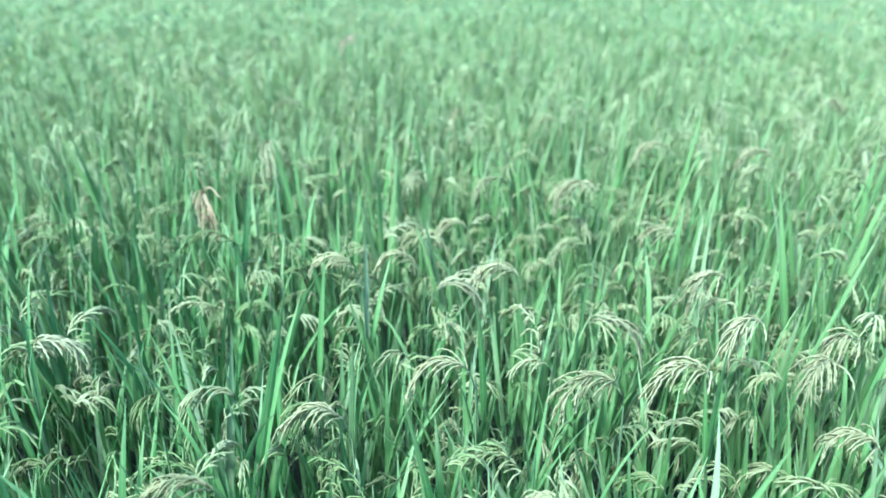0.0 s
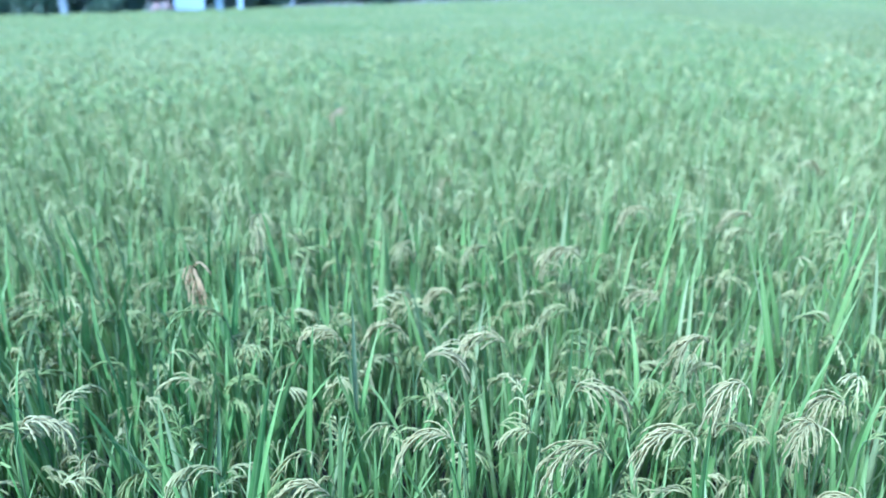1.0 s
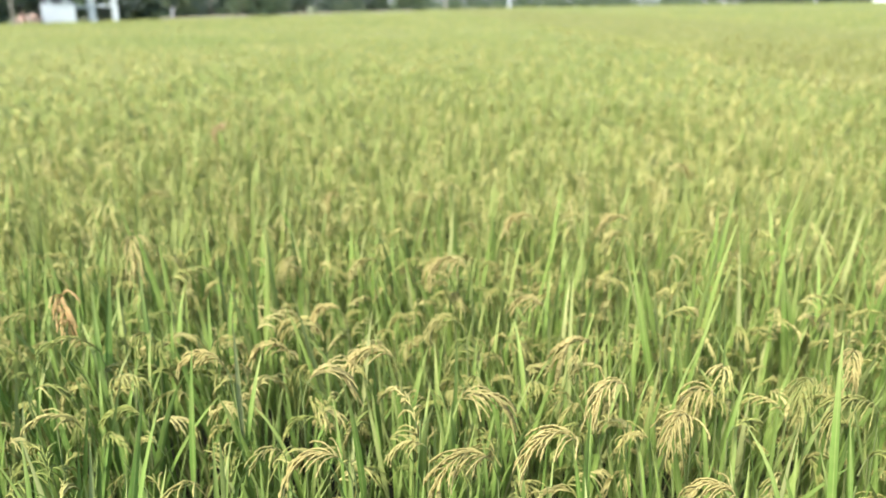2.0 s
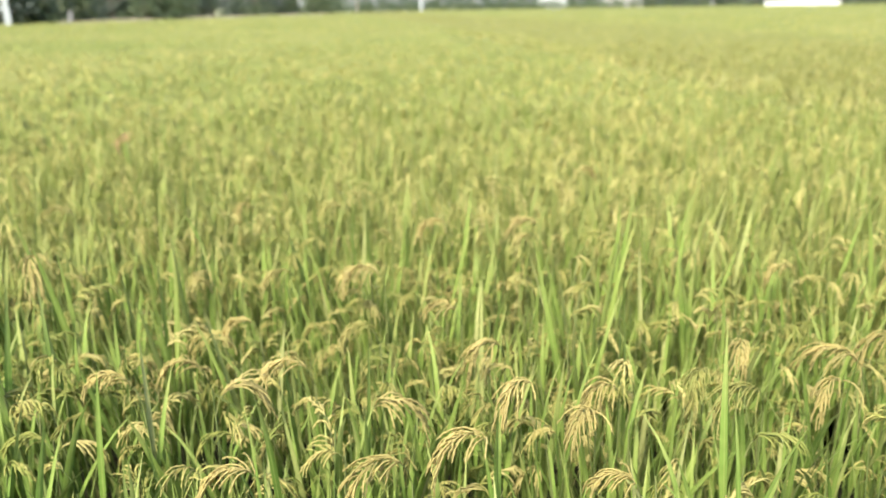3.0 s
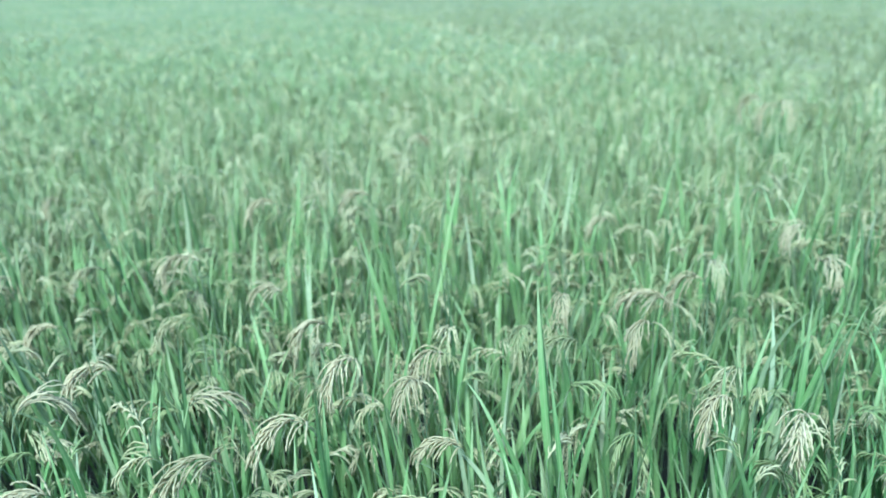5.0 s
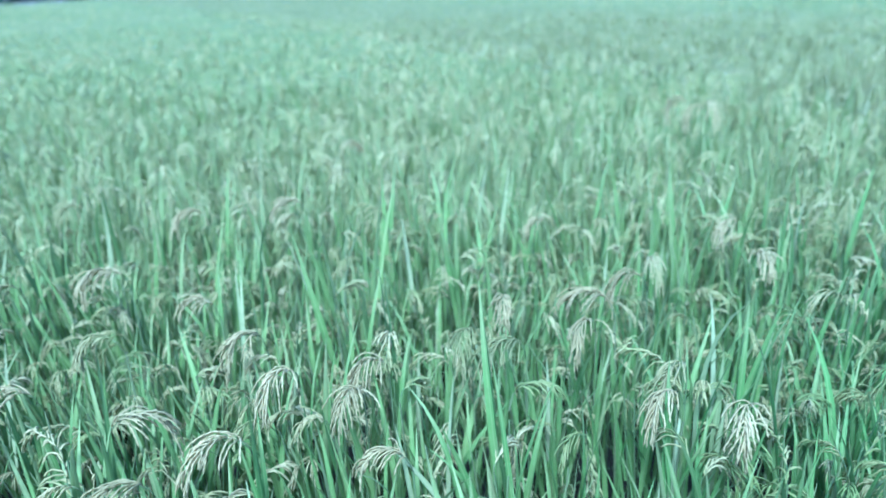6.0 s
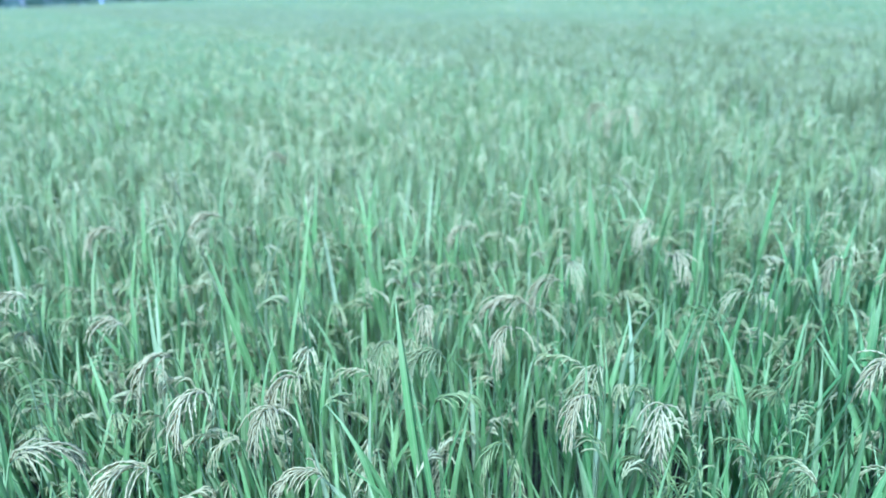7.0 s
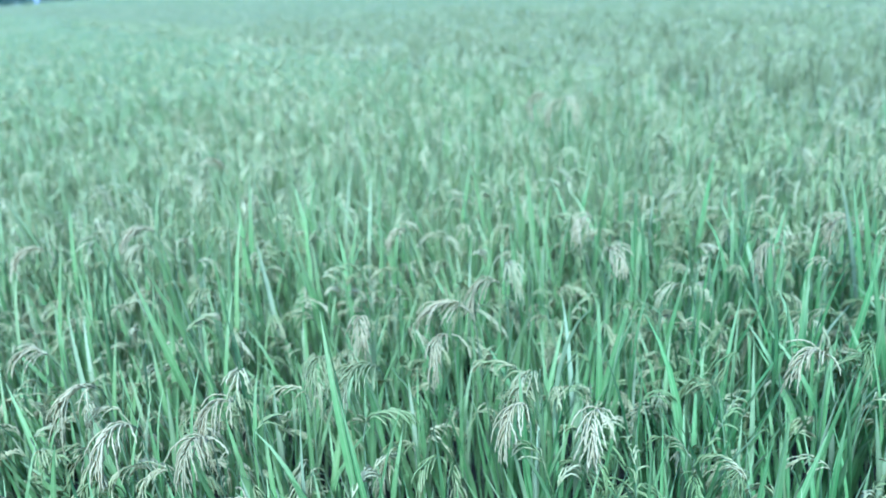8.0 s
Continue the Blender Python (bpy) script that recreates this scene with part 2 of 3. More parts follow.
def tube(points, radii, sides=6):
    """A tapered tube along points, as a soup."""
    p, r = np.asarray(points, float), np.asarray(radii, float)
    d = np.gradient(p, axis=0)
    d /= np.linalg.norm(d, axis=1)[:, None] + 1e-9
    ref = np.where(np.abs(d[:, 2:3]) > 0.9, [[1.0, 0, 0]], [[0, 0, 1.0]])
    a = np.cross(d, ref)
    a /= np.linalg.norm(a, axis=1)[:, None] + 1e-9
    b = np.cross(d, a)
    th = np.linspace(0, 2 * np.pi, sides, endpoint=False)
    v = (p[:, None] + r[:, None, None] * (np.cos(th)[None, :, None] * a[:, None] + np.sin(th)[None, :, None] * b[:, None])).reshape(-1, 3)
    f = []
    for i in range(len(p) - 1):
        for j in range(sides):
            k = (j + 1) % sides
            A, B, C_, D = i * sides + j, i * sides + k, (i + 1) * sides + k, (i + 1) * sides + j
            f += [(A, B, C_), (A, C_, D)]
    u = np.stack([np.tile(th / 6.283, len(p)), np.repeat(np.linspace(0, 1, len(p)), sides)], -1)
    return v, np.array(f), u


# ---- rice: blades, stems, panicles ----
rng = np.random.default_rng(7)


def bent_line(length, lean, bend, n, power=1.6):
    """A line in the xz plane that starts lean radians off upright and bends by bend more."""
    t = np.linspace(0, 1, n)
    a = lean + bend * t ** power
    step = length / (n - 1)
    x = np.concatenate([[0], np.cumsum(np.sin((a[1:] + a[:-1]) / 2) * step)])
    z = np.concatenate([[0], np.cumsum(np.cos((a[1:] + a[:-1]) / 2) * step)])
    return x, z, a, t


def blade(length, width, lean, bend, n=8, fold=0.35, twist=0.0, power=1.6):
    """A folded, pointed grass blade leaning towards +x, its root at the origin."""
    x, z, a, t = bent_line(length, lean, bend, n, power)
    w = width / 2 * np.minimum(1, 0.45 + 2.2 * t) * np.clip(1 - t ** 2.6, 0.0, 1)
    w[-1] = width * 0.02
    tw = twist * t
    side = np.stack([np.sin(tw) * np.cos(a), np.cos(tw), -np.sin(tw) * np.sin(a)], -1)
    up = np.stack([-np.cos(a), np.zeros(n), np.sin(a)], -1)
    mid = np.stack([x, np.zeros(n), z], -1)
    L_, R_ = mid + side * w[:, None] + up * (w * fold)[:, None], mid - side * w[:, None] + up * (w * fold)[:, None]
    if fold == 0:
        v = np.stack([L_, R_], 1).reshape(-1, 3)
        u = np.stack([np.tile([0.0, 1.0], n), np.repeat(t, 2)], -1)
        f = []
        for i in range(n - 1):
            k = 2 * i
            f += [(k, k + 1, k + 3), (k, k + 3, k + 2)]
    else:
        v = np.stack([L_, mid, R_], 1).reshape(-1, 3)
        u = np.stack([np.tile([0.0, 0.5, 1.0], n), np.repeat(t, 3)], -1)
        f = []
        for i in range(n - 1):
            for j in (0, 1):
                k = 3 * i + j
                f += [(k, k + 1, k + 4), (k, k + 4, k + 3)]
    return v, np.array(f), u


def grain_string(r, pts, pitch, thick, sides=3):
    """A string of rice grains that overlap along a branch: a knotted, tapered rod that swells at every grain."""
    seg = np.linalg.norm(np.diff(pts, axis=0), axis=1)
    cum = np.concatenate([[0], np.cumsum(seg)])
    n = max(4, int(cum[-1] / pitch * 2))
    q = np.linspace(0.04, 1, n) * cum[-1]
    p = np.stack([np.interp(q, cum, pts[:, k]) for k in range(3)], -1)
    swell = np.where(np.arange(n) % 2, 1.0, 0.55) * r.uniform(0.85, 1.15, n)
    swell[0], swell[-1] = 0.3, 0.12
    p[1:-1] += r.normal(size=(n - 2, 3)) * thick * 0.2
    return tube(p, thick * swell, sides)


def panicle_lines(r, length, droop, branches, spread, reach, fall=0.26, hook=0.7):
    """The main axis of a drooping panicle and its branches, which fan out like a comb, leaning towards +x."""
    t = np.linspace(0, 1, 14)
    a = 0.08 + droop * np.clip(t / hook, 0, 1) ** (1.25 if hook > 0.7 else 1.1)
    x = np.concatenate([[0], np.cumsum(np.sin((a[1:] + a[:-1]) / 2))]) * length / 13
    z = np.concatenate([[0], np.cumsum(np.cos((a[1:] + a[:-1]) / 2))]) * length / 13
    axis = np.stack([x, 0.004 * np.sin(t * 9), z], -1)
    out = []
    for i in range(branches):
        s = 0.26 + 0.66 * (i + 0.6 * r.random()) / branches
        k = s * 13
        i0 = int(k)
        p = axis[i0] + (axis[min(i0 + 1, 13)] - axis[i0]) * (k - i0)
        way = np.array([math.sin(a[i0]), 0, math.cos(a[i0])])
        side = np.array([0.5 * r.uniform(-1, 1), 1.0, 0.5 * r.uniform(-1, 1)]) * (1 if i % 2 else -1)
        d = way * r.uniform(0.6, 1.0) + side * spread * r.uniform(0.1, 0.75) + np.array([r.uniform(-0.12, 0.22), 0, r.uniform(-0.2, 0.15)])
        n = 5
        L_ = reach * r.uniform(0.7, 1.25) * (1.2 - 0.45 * s)
        pts = [p]
        for j in range(n):
            d = d / np.linalg.norm(d)
            pts.append(pts[-1] + d * L_ / n)
            d = d + np.array([0.02, 0, -fall - 0.12 * r.random()]) + 0.09 * r.normal(size=3)
        out.append(np.array(pts))
    out.append(axis[9:])
    return axis, out


def panicle(seed, length=0.19, droop=2.3, branches=12, spread=0.8, reach=0.08, simple=False, fall=0.26, lean_stalk=False, hook=0.62):
    """Stalk lines and grains of one panicle, as two soups."""
    r = np.random.default_rng(seed)
    axis, lines = panicle_lines(r, length, droop, branches, spread, reach, fall, hook)
    stalk = [tube(axis[[0, 5, 9, 13]], np.linspace(0.0014, 0.0007, 4), 3)] if lean_stalk else [tube(axis[[0, 3, 5, 7, 9, 11, 13]], np.linspace(0.0014, 0.0007, 7), 3)]
    grains = [grain_string(r, pts, 0.020 if simple else 0.0115, 0.0026 if simple else 0.0023) for pts in lines]
    return join(stalk), join(grains)


def panicle_coarse(seed, n_branches, segs, width, length=0.19, droop=2.3):
    """A panicle further off: its strings of grain as knotted strips."""
    r = np.random.default_rng(seed)
    axis, lines = panicle_lines(r, length, droop, n_branches, 0.55, 0.072)
    parts = []
    for pts in lines:
        idx = np.linspace(0, len(pts) - 1, segs + 1).round().astype(int)
        p = pts[idx]
        d = r.normal(size=3)
        d[2] *= 0.2
        d /= np.linalg.norm(d)
        w = width * r.uniform(0.7, 1.2, segs + 1)
        w[-1] *= 0.3
        v = np.stack([p + d * w[:, None], p - d * w[:, None]], 1).reshape(-1, 3)
        f = []
        for i in range(segs):
            k = 2 * i
            f += [(k, k + 1, k + 3), (k, k + 3, k + 2)]
        parts.append((v, np.array(f), np.stack([np.tile([0.0, 1.0], segs + 1), np.repeat(np.linspace(0, 1, segs + 1), 2)], -1)))
    return join(parts)


def moved(soup, m):
    v, f, u = soup
    a = np.array(m)
    return v @ a[:3, :3].T + a[:3, 3], f, u


LEAF_MESHES = []
for k in range(16):
    LEAF_MESHES.append(to_mesh("leaf", blade(rng.uniform(0.24, 0.36), rng.uniform(0.0100, 0.0155), rng.uniform(0.02, 0.14), rng.choice([0.05, 0.08, 0.15, 0.2, 0.35, 0.7]) * rng.uniform(0.7, 1.2),
                                             8, 0.32, rng.uniform(-0.8, 0.8), rng.uniform(1.4, 2.6)), LEAF))
PANICLE_MESHES = []
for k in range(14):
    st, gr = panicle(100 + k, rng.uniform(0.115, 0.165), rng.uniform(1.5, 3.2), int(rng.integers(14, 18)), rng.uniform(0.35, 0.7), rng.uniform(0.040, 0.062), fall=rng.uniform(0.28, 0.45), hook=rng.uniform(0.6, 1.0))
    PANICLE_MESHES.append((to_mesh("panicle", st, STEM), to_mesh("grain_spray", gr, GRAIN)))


def stems_soup(r, n, top):
    """Clustered culms that splay a little from one hill."""
    parts, heads = [], []
    for i in range(n):
        a = 6.283 * (i + r.random()) / n
        foot = np.array([math.cos(a), math.sin(a), 0]) * r.uniform(0.01, 0.035)
        lean = r.uniform(0.02, 0.12)
        h = top * r.uniform(0.9, 1.06)
        t = np.linspace(0, 1, 5)[:, None]
        pts = foot + np.array([math.cos(a), math.sin(a), 0]) * lean * h * t ** 1.3 + np.array([0, 0, 1.0]) * h * t
        parts.append(tube(pts, np.linspace(0.0032, 0.0016, 5), 4))
        heads.append((pts, a))
    return parts, heads


def rice_plant(seed, leaves=12, panicles=4, label="green rice plant with drooping yellowish panicles"):
    """A hill of rice: culms, upright blades, arching panicles."""
    r = np.random.default_rng(seed)
    root = thing("rice_plant", pose(0, 0, 0), label, "rice plant", "rice plants of the paddy")
    soup, heads = stems_soup(r, 3, 0.75)
    for s in soup:
        mesh_part("culm", to_mesh("culm", s, STEM), root)
    for i in range(leaves):
        pts, a = heads[i % len(heads)]
        h = r.uniform(0.50, 0.88)
        p = pts[0] + (pts[-1] - pts[0]) * h
        turn = math.degrees(a) + r.uniform(-180, 180)
        mesh_part("leaf", LEAF_MESHES[int(r.integers(len(LEAF_MESHES)))], root,
                  pose(p[0] + r.normal() * 0.02, p[1] + r.normal() * 0.02, p[2], r.uniform(-7, 7), r.uniform(-5, 9), turn) @ Matrix.Scale(r.uniform(0.85, 1.12), 4))
    for i in range(panicles):
        pts, a = heads[i % len(heads)]
        p = pts[-1]
        me = PANICLE_MESHES[int(r.integers(len(PANICLE_MESHES)))]
        pn = mesh_part("panicle", me[0], root, pose(p[0], p[1], p[2] + r.uniform(-0.19, 0.05), 0, 0, r.uniform(0, 360)) @ Matrix.Scale(r.uniform(0.75, 1.1), 4))
        tagged(mesh_part("grain_spray", me[1], pn), kind="stuff")
    return root


def landmark_plant(x, y, z, turn, size, ripe, droop, label, seed, leaves=5):
    """A plant whose one large panicle arches over at (x, y, z)."""
    r = np.random.default_rng(seed)
    root = thing("rice_plant", pose(x, y, 0), label, "rice plant", "rice plants of the paddy")
    st, gr = panicle(seed, 0.175 * size, droop + r.uniform(0.1, 0.45), int(r.integers(25, 32)), r.uniform(0.6, 0.9), r.uniform(0.058, 0.080) * size, False, r.uniform(0.30, 0.40) if droop < 2.5 else 0.48, False, r.uniform(0.8, 1.0))
    top = st[0][np.argmax(st[0][:, 2])]
    m = pose(0, 0, 0, 0, 0, turn)
    shift = m @ Vector((top[0], top[1], 0))
    foot_z = z - top[2]
    pts = np.linspace([-shift.x * 1.4, -shift.y * 1.4, 0], [-shift.x, -shift.y, foot_z], 5)
    mesh_part("culm", to_mesh("culm", tube(pts, np.linspace(0.0035, 0.0016, 5), 5), STEM), root)
    pn = mesh_part("panicle", to_mesh("panicle", st, STEM), root, pose(-shift.x, -shift.y, foot_z) @ m)
    tagged(mesh_part("grain_spray", to_mesh("grain_spray", gr, ripe), pn), kind="stuff")
    for i in range(leaves):
        p = pts[0] + (pts[-1] - pts[0]) * r.uniform(0.45, 0.85)
        mesh_part("leaf", LEAF_MESHES[int(r.integers(len(LEAF_MESHES)))], root, pose(*p, r.uniform(-6, 6), r.uniform(-2, 8), r.uniform(0, 360)) @ Matrix.Scale(r.uniform(0.8, 1.0), 4))
    return root


# ---- ground ----
def edge_distance(az):
    """How far the paddy reaches, by compass direction from the camera."""
    return np.interp(az, [-60, -31, -23, -9, 0, 9, 31, 60, 100], [42, 45, 49, 62, 80, 108, 130, 140, 140])


def wedge_grid(r0, r1, a0, a1, nr, na, z, rough, seed, limit=False):
    """A sheet between two distances and two directions, uneven in height."""
    r = np.random.default_rng(seed)
    rr = r0 * (r1 / r0) ** np.linspace(0, 1, nr)
    aa = np.linspace(a0, a1, na)
    R_, A_ = np.meshgrid(rr, aa, indexing="ij")
    if limit:
        R_ = r0 + (R_ - r0) * (edge_distance(A_) - r0) / (r1 - r0)
    v = np.stack([R_ * np.sin(np.radians(A_)), R_ * np.cos(np.radians(A_)), z + rough * r.normal(size=R_.shape)], -1).reshape(-1, 3)
    i, j = np.meshgrid(np.arange(nr - 1), np.arange(na - 1), indexing="ij")
    k = (i * na + j).ravel()
    f = np.concatenate([np.stack([k, k + na, k + na + 1], -1), np.stack([k, k + na + 1, k + 1], -1)])
    return v, f[:, ::-1], np.stack([R_.ravel() / 10, A_.ravel() / 10], -1)


ground = new("ground", to_mesh("ground", wedge_grid(0.002, 2500, 0, 360, 60, 73, 0.0, 0.0, 1), TURF))
tagged(ground, "flat grassy farmland round the paddy", "ground", kind="structure")
paddy = new("paddy_floor", to_mesh("paddy_floor", wedge_grid(0.35, 150, -82, 98, 60, 120, 0.012, 0.004, 2, True), MUD))
tagged(paddy, "dark wet mud under the rice", "ground", kind="structure")

# ---- rice stand ----
A0, A1 = -43.0, 77.0


def hills(r0, r1, spacing, seed, a0=A0, a1=A1, fade=0.0):
    """Planting places, jittered, between two distances within the paddy."""
    r = np.random.default_rng(seed)
    n = int(2 * r1 * (1 + fade) / spacing) + 1
    g = (np.arange(n) - n / 2) * spacing
    X, Y = np.meshgrid(g, g)
    X = (X + (np.arange(n) % 2)[:, None] * spacing / 2).ravel()
    Y = Y.ravel()
    X, Y = X + r.uniform(-0.35, 0.35, X.shape) * spacing, Y + r.uniform(-0.35, 0.35, X.shape) * spacing
    R_, A_ = np.hypot(X, Y), np.degrees(np.arctan2(X, Y))
    D_ = R_ * (1 + fade * r.uniform(-0.5, 0.5, R_.shape))
    ok = (D_ > r0) & (D_ < r1) & (A_ > a0) & (A_ < a1) & (R_ < edge_distance(A_) - 1)
    return np.stack([X[ok], Y[ok]], -1), r


def scatter(templates, places, r, scale=(0.9, 1.1), tilt=0.07):
    """Copies of soups at places with random turn and size, joined into one soup."""
    pick = r.integers(len(templates), size=len(places))
    out = []
    for k, (v, f, u) in enumerate(templates):
        p = places[pick == k]
        if not len(p):
            continue
        a, s = r.uniform(0, 6.283, len(p)), r.uniform(*scale, len(p))
        c, n = np.cos(a) * s, np.sin(a) * s
        tx, ty = r.normal(size=len(p)) * tilt, r.normal(size=len(p)) * tilt
        z = v[None, :, 2] * s[:, None]
        x = v[None, :, 0] * c[:, None] - v[None, :, 1] * n[:, None] + z * tx[:, None] + p[:, :1]
        y = v[None, :, 0] * n[:, None] + v[None, :, 1] * c[:, None] + z * ty[:, None] + p[:, 1:]
        V = np.stack([x, y, z], -1).reshape(-1, 3)
        F = (f[None] + (np.arange(len(p)) * len(v))[:, None, None]).reshape(-1, 3)
        out.append((V, F, np.tile(u, (len(p), 1))))
    return join(out)


def coarse_plant(seed, leaves, n, width, panicles, branches, segs, pwidth, tall=0.40, low=0):
    """Blades and panicles of a plant further off, as two soups."""
    r = np.random.default_rng(seed)
    bl, pa = [], []
    for i in range(leaves):
        a = r.uniform(0, 6.283)
        d = r.uniform(0.01, 0.07)
        b = blade(r.uniform(0.66, 1.0) * tall, width * r.uniform(0.8, 1.2), r.uniform(0.02, 0.24), r.choice([0.05, 0.2, 0.35, 0.7]) * r.uniform(0.7, 1.2), n, 0)
        bl.append(moved(b, pose(d * math.cos(a), d * math.sin(a), r.uniform(0.40, 0.60), 0, 0, math.degrees(a + r.uniform(-1, 1)))))
    for i in range(low):
        a = r.uniform(0, 6.283)
        b = blade(r.uniform(0.4, 0.6), width, r.uniform(0.05, 0.3), r.uniform(0.1, 0.9), 4, 0)
        bl.append(moved(b, pose(0.04 * math.cos(a), 0.04 * math.sin(a), r.uniform(0.02, 0.22), 0, 0, math.degrees(a))))
    for i in range(panicles):
        a = r.uniform(0, 6.283)
        if segs > 4:
            p = panicle(seed * 31 + i, r.uniform(0.115, 0.165), r.uniform(1.7, 3.3), branches, 0.5, 0.054, True, r.uniform(0.28, 0.45), True, r.uniform(0.6, 1.0))
            p = join(p)
        else:
            p = panicle_coarse(seed * 31 + i, branches, segs, pwidth, r.uniform(0.13, 0.18), r.uniform(2.45, 3.2))
        pa.append(moved(p, pose(0.06 * math.cos(a), 0.06 * math.sin(a), r.uniform(0.64, 0.82), 0, 0, math.degrees(a))))
    return join(bl), join(pa)


BUND_X = 4.5


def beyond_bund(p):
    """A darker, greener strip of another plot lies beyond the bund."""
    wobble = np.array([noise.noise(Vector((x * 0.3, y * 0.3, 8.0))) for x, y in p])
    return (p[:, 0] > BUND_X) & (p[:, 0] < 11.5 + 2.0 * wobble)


def ripeness(p):
    """The share of plants in ear: fewer beyond the bund, all along its rim, and elsewhere in drifts."""
    drift = np.array([noise.noise(Vector((x * 0.6, y * 0.6, 3.0))) for x, y in p])
    rim = (np.abs(p[:, 0] - BUND_X + 0.45) < 0.35) * 0.4
    return np.clip(0.82 + 0.4 * drift - 0.5 * beyond_bund(p) + rim, 0.08, 1)


def rice_belt(label, r0, r1, spacing, seed, spec, kinds=8, scale=(0.9, 1.1), a0=A0, a1=A1, leaf=LEAF, ear=GRAIN):
    """A belt of the rice stand that nobody could count: blades and panicles."""
    root = thing("rice_stand", pose(0, 0, 0), label, "rice", kind="stuff")
    places, r = hills(r0, r1, spacing, seed, a0, a1, 0.3 if r0 > 5 else 0.08)
    soups = [coarse_plant(seed * 100 + k, *spec) for k in range(kinds)]
    places = places[np.abs(places[:, 0] - BUND_X) > 0.24]
    far = beyond_bund(places)
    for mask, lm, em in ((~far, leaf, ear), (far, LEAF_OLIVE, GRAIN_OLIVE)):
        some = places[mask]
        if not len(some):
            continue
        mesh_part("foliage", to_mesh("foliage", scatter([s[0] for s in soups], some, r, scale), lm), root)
        eared = some[r.random(len(some)) < ripeness(some)]
        mesh_part("panicles", to_mesh("panicles", scatter([s[1] for s in soups], eared, r, scale), em), root)
    return root


NEAR_R = 2.65
ripe_words = "rice plant with a large pale ripe panicle arching over"
# large ripe panicles: place and height of the arch, the way it leans, size, droop
CENTRE_EARS = [
    (0.02, 1.03, 0.916, 200, 1.0, 2.3), (0.175, 1.07, 0.921, 195, 0.95, 2.3), (-0.217, 1.045, 0.921, 190, 0.9, 2.2), (0.06, 1.235, 0.906, -15, 0.95, 2.3),
    (0.305, 1.23, 0.921, 215, 1.0, 2.7), (0.287, 1.43, 0.916, 205, 0.95, 2.4), (0.4, 1.13, 0.896, 225, 0.95, 2.5), (-0.852, 2.106, 0.96, -75, 1.25, 2.8),
    (-0.49, 1.38, 0.941, 170, 0.9, 2.2), (-0.228, 1.352, 0.906, 20, 0.9, 2.4), (-0.133, 1.448, 0.906, 180, 0.9, 2.4), (0.06, 1.92, 0.941, 190, 1.0, 2.6),
    (-0.9, 1.08, 0.896, 0, 0.9, 2.3), (-0.414, 0.921, 0.896, 200, 0.85, 2.3),
]
SIDE_EARS = [
    (-0.56, 0.76, 0.886, 200, 0.9, 2.3), (0.42, 0.99, 0.866, 170, 0.75, 2.3), (0.87, 0.856, 0.906, 200, 0.9, 2.5), (0.96, 0.76, 0.896, 215, 0.95, 2.4),
    (1.38, 0.635, 0.906, 180, 1.05, 2.4), (1.79, 0.98, 0.916, 190, 1.0, 2.5), (0.925, 1.15, 0.906, 210, 1.0, 2.7), (1.665, 1.48, 0.906, 190, 0.9, 2.6),
    (2.62, 2.68, 1.01, 100, 1.45, 2.9), (2.67, 2.56, 1.0, 250, 1.45, 2.9), (2.64, 2.62, 0.98, 180, 1.3, 2.9), (1.1, 3.08, 0.926, 20, 1.1, 2.6), (0.648, 2.37, 0.916, 180, 1.0, 2.4),
]
# plants with paler ears than the rest
PALE_EARS = [
    (2.16, 1.63), (1.54, 1.25), (1.31, 1.39), (1.05, 1.32), (0.75, 1.17), (0.85, 1.35), (1.48, 1.0), (2.14, 0.98), (0.97, 0.94), (1.23, 1.8),
    (2.81, 1.48), (0.04, 2.01), (0.61, 2.24), (1.19, 1.34), (0.7, 1.26), (0.49, 1.26), (-0.4, 2.13), (-0.27, 1.76), (-0.18, 2.07), (-0.36, 1.53),
    (-1.03, 2.87), (-0.35, 2.89), (0.0, 2.7), (0.35, 2.52), (1.05, 2.4), (0.25, 1.74), (0.02, 1.6),
]
for i, (x, y, z, turn, size, droop) in enumerate(CENTRE_EARS + SIDE_EARS):
    landmark_plant(x, y, z, turn, size, GRAIN_RIPE, droop, ripe_words, 400 + i)
lr = np.random.default_rng(52)
for i, (x, y) in enumerate(PALE_EARS):
    landmark_plant(x, y, lr.uniform(0.88, 0.92), lr.uniform(150, 250), lr.uniform(0.8, 1.05), GRAIN_RIPE if i % 2 else GRAIN_DRY, lr.uniform(2.2, 2.9), "rice plant with a pale hanging panicle among green blades", 440 + i, 3)
landmark_plant(-0.88, 1.69, 0.955, -62, 1.0, GRAIN_BROWN, 2.9, "rice plant with a drooping brownish dried panicle", 430)
landmark_plant(-1.04, 4.14, 0.99, -80, 0.72, GRAIN_RED, 2.2, "rice plant with a reddish dry panicle above the rest", 431)
landmark_plant(-1.07, 4.13, 0.97, 250, 0.8, GRAIN_RED, 2.6, "rice plant with a reddish dry panicle above the rest", 432)

